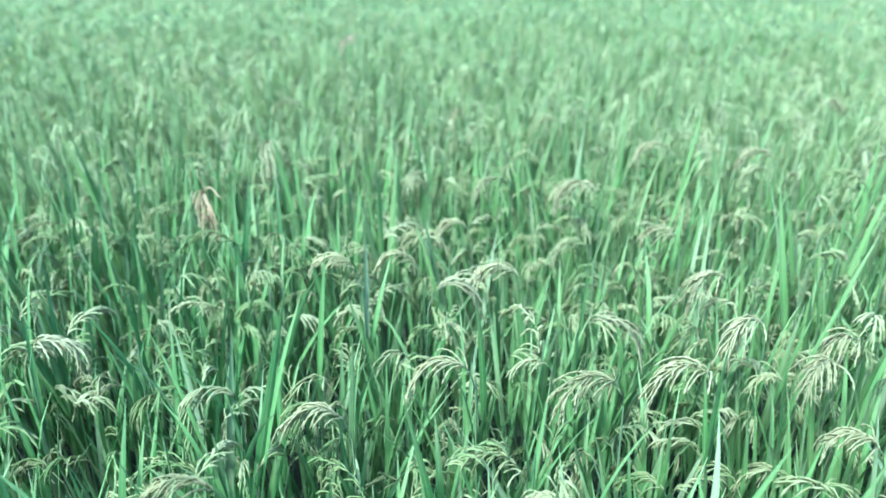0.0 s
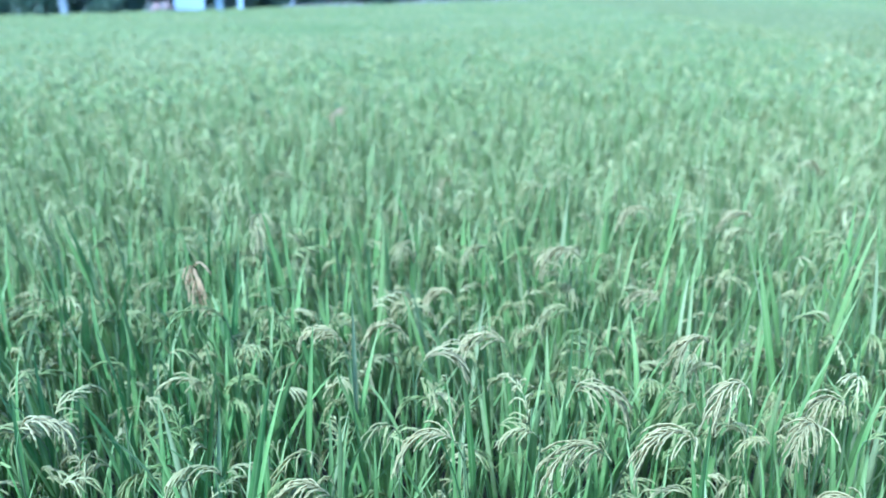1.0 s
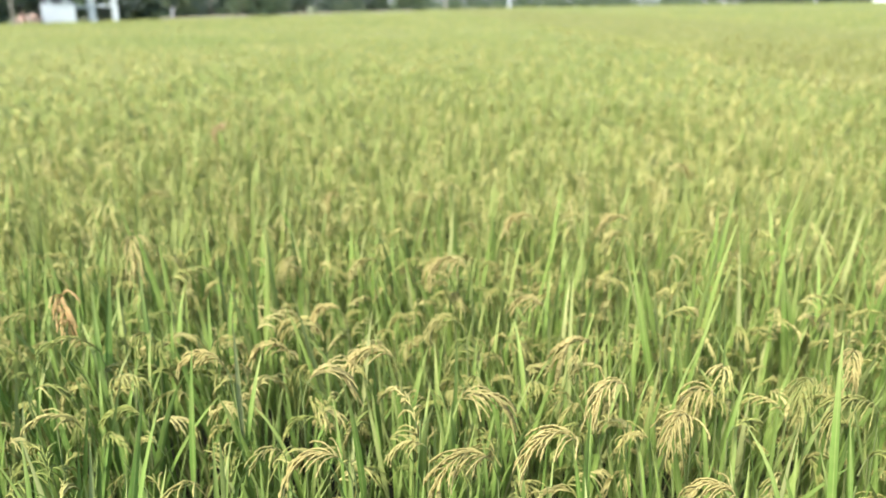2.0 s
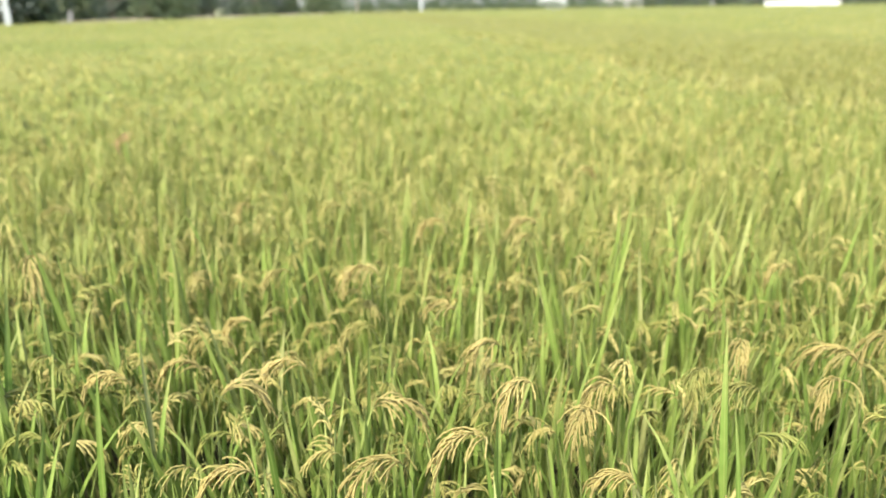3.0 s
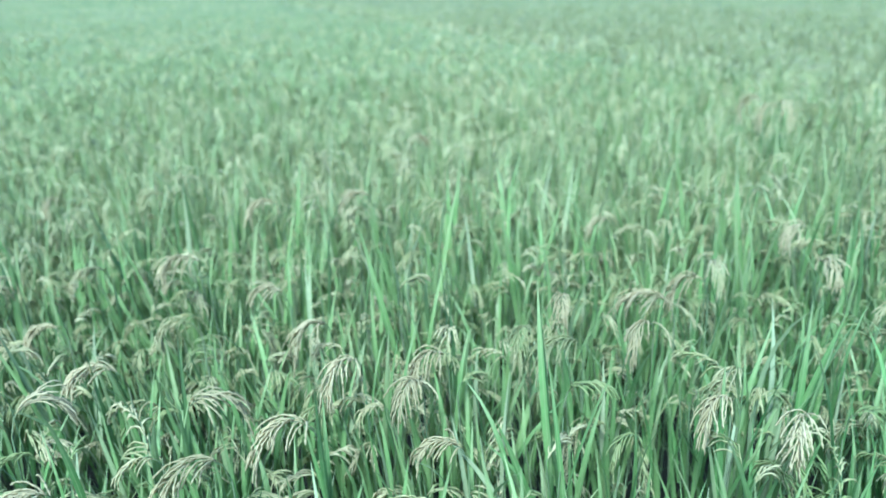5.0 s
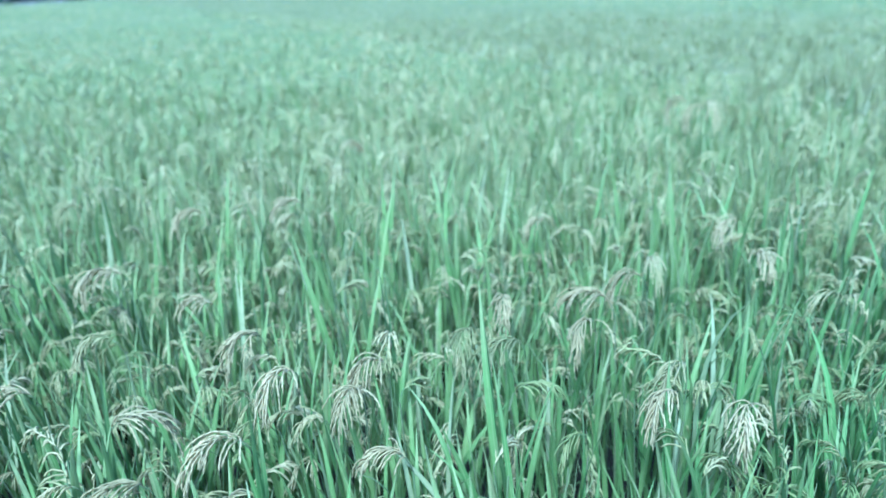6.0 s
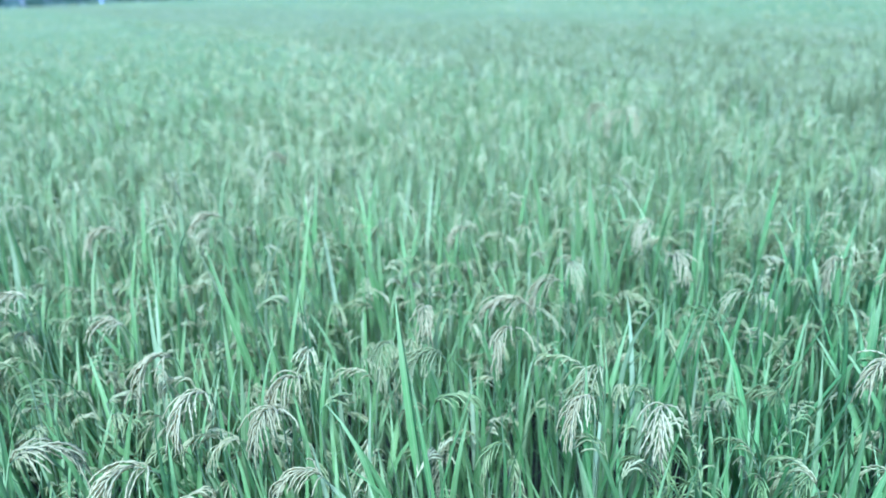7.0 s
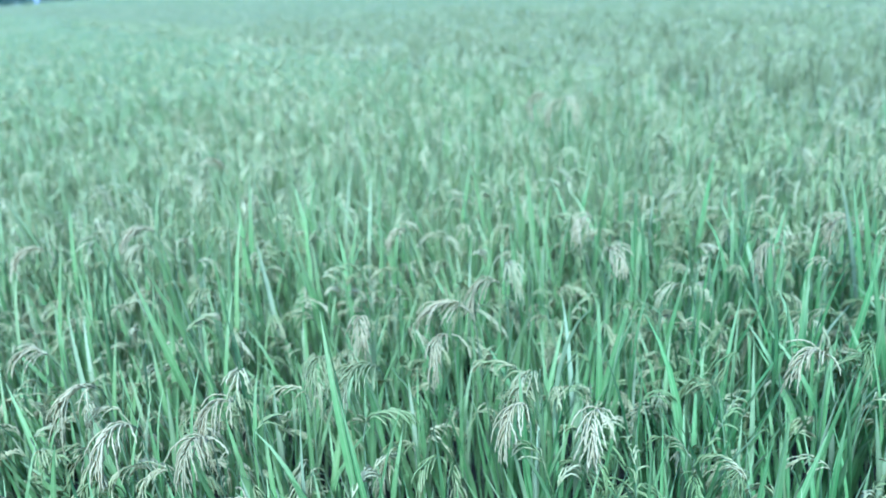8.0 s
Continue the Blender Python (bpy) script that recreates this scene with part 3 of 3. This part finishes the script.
taken = np.array([(x, y) for x, y, *_ in CENTRE_EARS + SIDE_EARS + PALE_EARS] + [(-0.88, 1.69)])
spots, nr = hills(0.54, NEAR_R, 0.158, 3, -47, 76)
makers = [rice_plant(600 + k, 13, 4) for k in range(10)]
used = set()
for x, y in spots:
    toward = taken * (1 - 0.07 / np.hypot(taken[:, 0], taken[:, 1]))[:, None]
    if np.min(np.hypot(toward[:, 0] - x, toward[:, 1] - y)) < 0.085:
        continue
    k = int(nr.integers(10))
    m = pose(x, y, 0, nr.normal() * 3, nr.normal() * 3, nr.uniform(0, 360)) @ Matrix.Scale(nr.uniform(0.92, 1.08), 4)
    if k in used:
        copy_thing(makers[k], m)
    else:
        makers[k].matrix_basis = m
        used.add(k)

rice_belt("dense lower blades and panicles of the rice stand", 0.5, 2.8, 0.140, 11, (10, 5, 0.0115, 3, 9, 5, 0.0024, 0.37, 2), 8, (0.82, 1.0), -55, 86)
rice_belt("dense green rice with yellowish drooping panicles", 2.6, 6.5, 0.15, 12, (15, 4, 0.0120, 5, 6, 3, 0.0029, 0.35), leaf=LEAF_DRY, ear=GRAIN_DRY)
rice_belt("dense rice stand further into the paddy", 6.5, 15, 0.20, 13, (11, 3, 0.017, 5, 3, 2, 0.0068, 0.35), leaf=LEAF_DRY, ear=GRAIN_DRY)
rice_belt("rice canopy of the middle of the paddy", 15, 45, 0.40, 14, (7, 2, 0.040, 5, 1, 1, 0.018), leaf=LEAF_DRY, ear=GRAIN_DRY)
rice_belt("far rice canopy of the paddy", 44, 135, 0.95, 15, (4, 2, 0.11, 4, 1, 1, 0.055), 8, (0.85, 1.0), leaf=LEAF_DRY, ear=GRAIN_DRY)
# rice out of view on both sides, added only for shadow and closure
for a0, a1 in ((-82, A0), (A1, 98)):
    rice_belt("unseen dense green rice added at the near side of the paddy", 0.5, 4.2, 0.15, 17, (12, 4, 0.017, 2, 5, 2, 0.0045), 8, (0.85, 1.05), a0, a1)
    rice_belt("unseen rice stand added at the side of the paddy", 4.0, 16, 0.30, 16, (8, 3, 0.022, 3, 3, 2, 0.0080), 8, (0.9, 1.1), a0, a1)

CANOPY, cn, cl, cb = material("far_rice_canopy", 0.9)
cb.inputs["Specular IOR Level"].default_value = 0.1
cg = cn.new("ShaderNodeNewGeometry")
c1 = mix(cn, cl, noise_tex(cn, cl, cg.outputs["Position"], 9.0, 3.0), (0.112, 0.147, 0.030), (0.238, 0.230, 0.070))
c2 = mix(cn, cl, noise_tex(cn, cl, cg.outputs["Position"], 0.25, 3.0), (0.140, 0.170, 0.037), (0.262, 0.244, 0.080))


def ramp_along(kx, ky, lo, hi):
    """0 to 1 across the plan along (kx, ky)."""
    dot = cn.new("ShaderNodeVectorMath")
    dot.operation = "DOT_PRODUCT"
    dot.inputs[1].default_value = (kx, ky, 0)
    cl.new(cg.outputs["Position"], dot.inputs[0])
    r_ = cn.new("ShaderNodeMapRange")
    r_.inputs[1].default_value, r_.inputs[2].default_value = lo, hi
    cl.new(dot.outputs["Value"], r_.inputs[0])
    return r_.outputs[0]


strip = mix(cn, cl, 1.0, ramp_along(1, 0, BUND_X, BUND_X + 0.5), ramp_along(-1, 0, -13.0, -10.0), "MULTIPLY")
cmix = mix(cn, cl, 0.5, c1, c2)
brown = mix(cn, cl, noise_tex(cn, cl, cg.outputs["Position"], 4.0, 3.0), (0.144, 0.156, 0.037), (0.226, 0.214, 0.068))
cl.new(mix(cn, cl, strip, cmix, brown), cb.inputs["Base Color"])
bump(cn, cl, cb, noise_tex(cn, cl, cg.outputs["Position"], 9.0, 3.0), 0.8, 0.1)
sheet = wedge_grid(2.6, 150, -82, 98, 120, 300, 0.76, 0.03, 5, True)
reach = np.hypot(sheet[0][:, 0], sheet[0][:, 1])
# raised close to the blade tips, so that gaps between plants look less dark
sheet[0][:, 2] += np.interp(reach, [2.6, 3.4, 5, 8, 12, 40], [-0.26, -0.15, -0.05, 0.03, 0.065, 0.07])
# towards the near plants the unbroken canopy sinks away unevenly between the hills
edge = np.array([noise.noise(Vector((x * 1.3, y * 1.3, 1.0))) + 0.5 * noise.noise(Vector((x * 4, y * 4, 2.0))) for x, y in sheet[0][:, :2]])
sheet[0][:, 2] -= 0.62 * np.clip((3.2 + 0.5 * edge - reach) / 0.6, 0, 1)
sheet[0][:, 2] -= 0.5 * np.clip(1.4 - np.abs(sheet[0][:, 0] - BUND_X) / 0.3, 0, 1) * (reach < 25)
sheet[0][:, 2] -= 0.06 * ((sheet[0][:, 0] > BUND_X) & (sheet[0][:, 0] < 9.5) & (reach < 16))
canopy = new("rice_canopy", to_mesh("rice_canopy", sheet, CANOPY))
tagged(canopy, "unbroken far canopy of yellow-green rice", "rice", kind="stuff")


# ---- the bund between the two plots ----
def bund():
    """A low weedy ridge of earth along x = BUND_X."""
    r = np.random.default_rng(71)
    y = np.arange(-0.5, 60, 0.25)
    rows = [np.stack([BUND_X + off + 0.03 * r.normal(size=len(y)), y, h + 0.03 * bool(h) * r.normal(size=len(y))], -1) for off, h in ((-0.34, 0.0), (-0.17, 0.34), (0, 0.4), (0.17, 0.34), (0.34, 0.0))]
    m = len(y)
    k = (np.arange(4)[:, None] * m + np.arange(m - 1)).ravel()
    v = np.stack(rows, 0).reshape(-1, 3)
    tagged(new("bund", to_mesh("bund", (v, np.concatenate([np.stack([k, k + m, k + m + 1], -1), np.stack([k, k + m + 1, k + 1], -1)]), v[:, :2]), MUD)), "low earth bund between two rice plots", "bund", kind="structure")
    tufts = []
    for i in range(5200):
        yy = 60 * r.random() ** 1.7 - 0.4
        b = blade(r.uniform(0.3, 0.65), 0.009 * (1 + yy / 12), r.uniform(0.05, 0.5), r.uniform(0.2, 1.0), 4, 0)
        tufts.append(moved(b, pose(BUND_X + r.normal() * 0.13, yy, 0.3, 0, 0, r.uniform(0, 360))))
    tagged(new("grass", to_mesh("grass", join(tufts), STRAW)), "straggly straw-coloured grass growing along the bund", "grass", kind="stuff")


bund()


# ---- the earth bank that carries a track along the paddy ----
DUST = plain_material("pale_dry_earth", (0.20, 0.155, 0.115), (0.32, 0.27, 0.205), 0.8, 0.95, 0.6)


def earth_bank(a0, a1):
    """A low bank with a flat, worn top that follows the paddy's edge."""
    r = np.random.default_rng(int(a0 * 10) % 97)
    az = np.arange(a0, a1, 0.5)
    d = edge_distance(az)
    rows = []
    for off, h in ((0.6, 0.0), (1.3, 0.76), (1.6, 0.84), (2.6, 0.875), (3.6, 0.84), (4.6, 0.0)):
        dd = d + off + 0.1 * bool(h) * r.normal(size=len(az))
        rows.append(np.stack([dd * np.sin(np.radians(az)), dd * np.cos(np.radians(az)), h + 0.035 * bool(h) * r.normal(size=len(az))], -1))
    n, m = len(rows), len(az)
    v = np.stack(rows, 0).reshape(-1, 3)
    k = (np.arange(n - 1)[:, None] * m + np.arange(m - 1)).ravel()
    f = np.concatenate([np.stack([k, k + 1, k + m + 1], -1), np.stack([k, k + m + 1, k + m], -1)])
    bank = new("earth_bank", to_mesh("earth_bank", (v, f, v[:, :2] / 10), DUST))
    tagged(bank, "pale dry earth bank along the edge of the paddy", "bank", kind="structure")


earth_bank(-16.5, 2)


# ---- trees and bushes ----
def leaf_cloud(r, centre, radius, n, size):
    """Many small leaves in an uneven cluster."""
    d = r.normal(size=(n, 3))
    d /= np.linalg.norm(d, axis=1)[:, None]
    p = np.asarray(centre) + d * (radius * r.uniform(0.25, 1.0, (n, 1)) ** 0.6) * [1, 1, 0.75]
    a = r.normal(size=(n, 3))
    a /= np.linalg.norm(a, axis=1)[:, None]
    b = np.cross(a, r.normal(size=(n, 3)))
    b /= np.linalg.norm(b, axis=1)[:, None]
    s = size * r.uniform(0.6, 1.3, (n, 1))
    v = np.stack([p - a * s, p + b * s * 0.5, p + a * s, p - b * s * 0.5], 1).reshape(-1, 3)
    k = np.arange(n)[:, None] * 4
    f = np.concatenate([k + [[0, 1, 2]], k + [[0, 2, 3]]])
    return v, f, np.tile([[0, 0.5], [0.5, 1], [1, 0.5], [0.5, 0]], (n, 1))


def tree(seed, height, low, leaves=28, size=0.22):
    """Trunk, limbs and an uneven crown that begins at the height low."""
    r = np.random.default_rng(seed)
    root = thing("tree", pose(0, 0, 0), "dark green broad-leaved tree at the edge of the paddy", "tree", "trees round the paddy")
    t = np.linspace(0, 1, 8)
    trunk = np.stack([0.5 * np.sin(t * 2 + r.uniform(0, 6)) * t, 0.5 * np.sin(t * 2.3 + r.uniform(0, 6)) * t, height * 0.72 * t], -1)
    rad = height * 0.022
    mesh_part("trunk", to_mesh("trunk", tube(trunk, np.linspace(rad, rad * 0.3, 8) * (1 + 0.5 * np.exp(-t * 12)), 8), BARK), root)
    clumps = [leaf_cloud(r, trunk[-1], height * 0.16, leaves * 2, size)]
    for i in range(7):
        s = low / height / 0.72 + (1 - low / height / 0.72) * (i + r.random()) / 7
        p = trunk[min(int(s * 7), 6)]
        a = i * 2.4 + r.uniform(-0.5, 0.5)
        L_ = height * r.uniform(0.22, 0.36) * (1.15 - 0.4 * s)
        q = np.linspace(0, 1, 5)[:, None]
        limb = p + np.array([math.cos(a), math.sin(a), 0]) * L_ * q + np.array([0, 0, 1.0]) * L_ * (0.55 * q + 0.1 * np.sin(q * 5)) 
        mesh_part("limb", to_mesh("limb", tube(limb, np.linspace(rad * 0.4, rad * 0.08, 5), 5), BARK), root)
        for j in range(4):
            clumps.append(leaf_cloud(r, limb[1 + j] + r.normal(size=3) * 0.35, height * r.uniform(0.07, 0.13), leaves, size))
            clumps.append(leaf_cloud(r, limb[1 + j] + r.normal(size=3) * [0.8, 0.8, 0.5] - [0, 0, height * 0.05], height * r.uniform(0.05, 0.09), leaves // 2, size))
    mesh_part("crown", to_mesh("crown", join(clumps), TREE_LEAF, False), root)
    return root


def bush(seed, width, height):
    r = np.random.default_rng(seed)
    root = thing("bush", pose(0, 0, 0), "dusty green bush on the edge of the paddy", "bush", "bushes round the paddy")
    clumps = []
    for i in range(9):
        a = r.uniform(0, 6.283)
        end = np.array([math.cos(a) * width * 0.4 * r.random(), math.sin(a) * width * 0.4 * r.random(), height * r.uniform(0.45, 0.9)])
        if i < 4:
            mesh_part("stem", to_mesh("stem", tube(np.linspace([0, 0, 0], end, 4), np.linspace(0.03, 0.008, 4), 4), BARK), root)
        clumps.append(leaf_cloud(r, end, width * 0.22, 60, 0.11))
        clumps.append(leaf_cloud(r, end * [1.3, 1.3, 0.5], width * 0.22, 60, 0.11))
    mesh_part("foliage", to_mesh("foliage", join(clumps), BUSH_LEAF, False), root)
    return root


def polar(az, dist):
    return dist * math.sin(radians(az)), dist * math.cos(radians(az))


tr = np.random.default_rng(21)
tree_kinds = [tree(800 + k, h, low) for k, (h, low) in enumerate(((8.5, 1.2), (10.5, 1.8), (7.5, 0.9), (9.5, 1.4)))]
bush_kinds = [bush(820 + k, w, h) for k, (w, h) in enumerate(((2.6, 1.8), (3.2, 2.4), (2.0, 1.6)))]


def plant_out(kinds, places):
    for i, (x, y, s) in enumerate(places):
        m = pose(x, y, 0, 0, 0, tr.uniform(0, 360)) @ Matrix.Scale(s, 4)
        if i < len(kinds):
            kinds[i].matrix_basis = m
        else:
            copy_thing(kinds[int(tr.integers(len(kinds)))], m)


tree_places, bush_places = [], []
for row, gap in ((9, 4.0), (15, 3.4)):
    az = -52.0
    while az < -1.5:
        d = float(edge_distance(az)) + row + tr.uniform(-1.5, 1.5)
        tree_places.append((*polar(az, d), tr.uniform(0.8, 1.2)))
        az += math.degrees(gap / d) * tr.uniform(0.8, 1.2)
az = -52.0
while az < 2.0:
    d = float(edge_distance(az)) + tr.uniform(3, 8)
    if not -27 < az < -18:
        bush_places.append((*polar(az, d), tr.uniform(0.6, 1.15)))
    bush_places.append((*polar(az + 0.7, d + tr.uniform(6, 9)), tr.uniform(1.3, 1.9)))
    az += math.degrees(2.2 / d) * tr.uniform(0.8, 1.6)
for az in np.arange(24, 32, 0.9):
    tree_places.append((*polar(az + tr.uniform(-0.3, 0.3), 150 + tr.uniform(-5, 8)), tr.uniform(0.6, 0.9)))
for az in np.arange(36.8, 60, 1.3):
    tree_places.append((*polar(az + tr.uniform(-0.4, 0.4), 150 + tr.uniform(-4, 12)), tr.uniform(0.6, 0.95)))
plant_out(tree_kinds, tree_places)
plant_out(bush_kinds, bush_places)

# the far belt of trees on the horizon
fr = np.random.default_rng(33)
woods = thing("far_woods", pose(0, 0, 0), "low hazy belt of far trees on the horizon", "trees", kind="stuff")
trunks, crowns = [], []
for az in np.arange(0.5, 95, 0.55):
    d = fr.uniform(250, 300)
    x, y = polar(az + fr.uniform(-0.3, 0.3), d)
    h = fr.uniform(3.6, 5.4) * (1.0 if az < 14 else 1.5)
    trunks.append(tube(np.array([[x, y, 0], [x, y, h * 0.4], [x + 0.2, y, h * 0.8]]), [0.16, 0.12, 0.05], 5))
    for k in range(7):
        crowns.append(leaf_cloud(fr, (x + fr.normal() * 1.2, y + fr.normal() * 1.2, h * fr.uniform(0.14, 0.80)), h * 0.28, 34, 0.36))
    for k in range(3):
        crowns.append(leaf_cloud(fr, (x + fr.normal() * 1.5, y - 2 + fr.normal(), 0.7), 1.3, 26, 0.32))
scrub = []
for az in np.arange(3, 62, 0.33):
    x, y = polar(az + fr.uniform(-0.2, 0.2), fr.uniform(146, 160))
    for k in range(3):
        scrub.append(leaf_cloud(fr, (x + fr.normal() * 0.5, y + fr.normal() * 0.5, 0.5 + 0.55 * k * fr.uniform(0.6, 1.15)), 0.95, 34, 0.24))
mesh_part("scrub", to_mesh("scrub", join(scrub), BUSH_LEAF, False), woods, label="dusty low scrub in front of the far houses")
mesh_part("trunks", to_mesh("trunks", join(trunks), BARK), woods)
mesh_part("crowns", to_mesh("crowns", join(crowns), TREE_LEAF, False), woods)


# ---- buildings and posts round the paddy ----
def facing(x, y):
    """A pose at (x, y) on the ground whose -y side faces the camera."""
    return pose(x, y, 0, 0, 0, -math.degrees(math.atan2(x, y)))


def pavilion():
    """A small open shelter: half wall, short posts, roof."""
    root = thing("shelter", facing(-19.2, 45.6), "small whitewashed open shelter with a half wall", "shelter")
    part("half_wall", box(1.74, 0.16, 1.84, (0, 0, 0), 0.02), WHITE, root)
    for sx in (-1, 1):
        part("side_wall", box(0.16, 1.9, 1.80, (sx * 0.78, 1.03, 0), 0.02), WHITE, root)
    part("back_wall", box(1.7, 0.14, 2.6, (0, 2.06, 0), 0.02), DARK, root)
    for x in (-0.42, 0.42):
        part("post", box(0.32 if x > 0 else 0.22, 0.14, 0.80, (x, 0.0, 1.843), 0.015), WHITE, root)
    bm = box(2.3, 2.9, 0.12, (0, 1.0, 2.65), 0.02)
    part("roof", bm, ROOF, root)


def white_frame():
    """Two white posts with crossbars, such as a gate without its leaf."""
    root = thing("gate_frame", facing(-17.2, 46.95), "white painted gate frame with two posts", "gate")
    part("post", box(0.42, 0.34, 3.1, (-0.62, 0, 0), 0.03), WHITE, root)
    part("post", box(0.32, 0.30, 3.3, (0.62, 0, 0), 0.03), WHITE, root)
    part("crossbar", box(0.86, 0.10, 0.12, (0.02, 0, 1.64), 0.015), WHITE, root)
    part("crossbar", box(0.80, 0.10, 0.12, (-1.24, 0, 1.60), 0.015), WHITE, root)
    part("lintel", box(1.9, 0.36, 0.22, (0, 0, 3.32), 0.03), WHITE, root)


def post(x, y, height, width, mat, label, lean=0.0):
    root = thing("post", facing(x, y) @ pose(0, 0, 0, 0, lean, 0), label, "post")
    bm = box(width, width * 0.9, height, (0, 0, 0), width * 0.12)
    for v in bm.verts:
        k = 1 - 0.15 * v.co.z / height
        v.co.x, v.co.y = v.co.x * k, v.co.y * k
    part("shaft", bm, mat, root)
    part("cap", box(width * 1.15, width * 1.05, width * 0.35, (0, 0, height - 0.01), width * 0.06), mat, root)


def utility_pole(x, y, height, mat, label):
    root = thing("utility_pole", facing(x, y), label, "pole")
    mesh_part("shaft", to_mesh("shaft", tube([[0, 0, 0], [0, 0, height / 2], [0.03, 0, height]], [0.13, 0.11, 0.08], 10), mat), root)
    part("cross_arm", box(1.2, 0.09, 0.1, (0.02, -0.12, height - 0.5), 0.01), mat, root)
    for sx in (-0.5, 0, 0.5):
        part("insulator", box(0.06, 0.06, 0.14, (sx, -0.12, height - 0.4), 0.02), WHITE, root)


def heap(x, y, width, height, seed, mat, label, lumps=70):
    """A loose heap of broken pieces on a mound."""
    r = np.random.default_rng(seed)
    root = thing("rubble_heap", facing(x, y), label, "heap")
    bm = bmesh.new()
    bmesh.ops.create_icosphere(bm, subdivisions=3, radius=1)
    for v in bm.verts:
        n = noise.noise(v.co * 2.3 + Vector((seed, 0, 0)))
        v.co = Vector((v.co.x * width / 2 * (1 + 0.25 * n), v.co.y * width / 3, max(0, v.co.z) * height * (1 + 0.3 * n)))
    part("mound", bm, mat, root)
    bm = bmesh.new()
    for i in range(lumps):
        a, q = r.uniform(0, 6.283), r.random() ** 0.5
        s = r.uniform(0.08, 0.22)
        lump = bmesh.ops.create_cube(bm, size=s)["verts"]
        bmesh.ops.transform(bm, matrix=pose(math.cos(a) * q * width / 2, math.sin(a) * q * width / 3, height * math.sqrt(max(0, 1 - q * q)), *r.uniform(0, 90, 3)) @ Matrix.Diagonal((1.8, 1, 0.8, 1)), verts=lump)
    part("rubble", bm, BRICKY, root)


def white_house():
    """A small white building behind a long low white wall."""
    root = thing("boundary_wall", facing(73.2, 107.5), "long low whitewashed boundary wall", "wall")
    part("wall_run", box(10.4, 0.25, 1.28, (0, 0, 0), 0.02), LIME, root)
    part("coping", box(10.6, 0.36, 0.10, (0, 0, 1.283), 0.02), LIME, root)
    house = thing("white_house", facing(75.6, 109.2), "small whitewashed building with dark windows", "house")
    part("wall", box(4.6, 3.6, 2.9, (0, 0, 0), 0.03), LIME, house)
    part("roof", box(5.2, 4.2, 0.22, (0, 0, 2.903), 0.03), LIME, house)
    for x in (-1.2, 1.0):
        w = part("window", box(1.15, 0.08, 0.9, (x, -1.815, 1.55), 0.01), LIME, house)
        part("pane", box(0.95, 0.03, 0.72, (x, -1.862, 1.64), 0), GLASS, w)


def far_house(x, y, w, h, label, wall_mat):
    house = thing("house", facing(x, y), label, "house")
    part("wall", box(w, w * 0.7, h, (0, 0, 0), 0.03), wall_mat, house)
    bm = bmesh.new()
    pts = [bm.verts.new(p) for p in ((-w * 0.55, -w * 0.42, h), (w * 0.55, -w * 0.42, h), (w * 0.55, w * 0.42, h), (-w * 0.55, w * 0.42, h), (-w * 0.5, 0, h + w * 0.2), (w * 0.5, 0, h + w * 0.2))]
    for f in ((0, 1, 5, 4), (2, 3, 4, 5), (1, 2, 5), (3, 0, 4), (3, 2, 1, 0)):
        bm.faces.new([pts[i] for i in f])
    part("roof", bm, ROOF, house)
    for x0 in (-w * 0.22, w * 0.22):
        win = part("window", box(w * 0.12, 0.08, h * 0.3, (x0, -w * 0.35 - 0.035, h * 0.3), 0.01), WOOD, house)
        part("pane", box(w * 0.09, 0.03, h * 0.24, (x0, -w * 0.35 - 0.085, h * 0.33), 0), GLASS, win)


pavilion()
white_frame()
heap(-20.1, 43.9, 1.8, 1.2, 3, EARTH, "heap of reddish earth and broken brick beside the shelter", 26)
post(-23.1, 38.8, 1.75, 0.42, CONCRETE, "stout pale concrete post at the paddy's edge")
post(-20.35, 42.5, 3.6, 0.12, WOOD, "thin grey leaning post at the paddy's edge", 2.0)
post(-15.95, 55.9, 1.5, 0.22, CONCRETE, "short crooked pale post at the paddy's edge", 8.0)
utility_pole(6.1, 99.8, 6.5, WOOD, "grey wooden utility pole beyond the paddy")
post(15.45, 107.9, 2.15, 0.34, WHITE, "short white post at the far edge of the paddy")
utility_pole(62.3, 114.1, 7.0, CONCRETE, "pale concrete utility pole beyond the paddy")
white_house()
far_house(60.6, 190.5, 7.0, 3.4, "small far house with whitish walls", WHITE)
far_house(78.0, 186.0, 11.0, 3.6, "long grey far house", CONCRETE)
heap(82.5, 94.0, 6.5, 2.2, 5, EARTH, "large heap of brown rubble and earth", 140)
post(85.0, 92.2, 2.6, 0.35, BRICKY, "pinkish brick post beside the rubble heap")
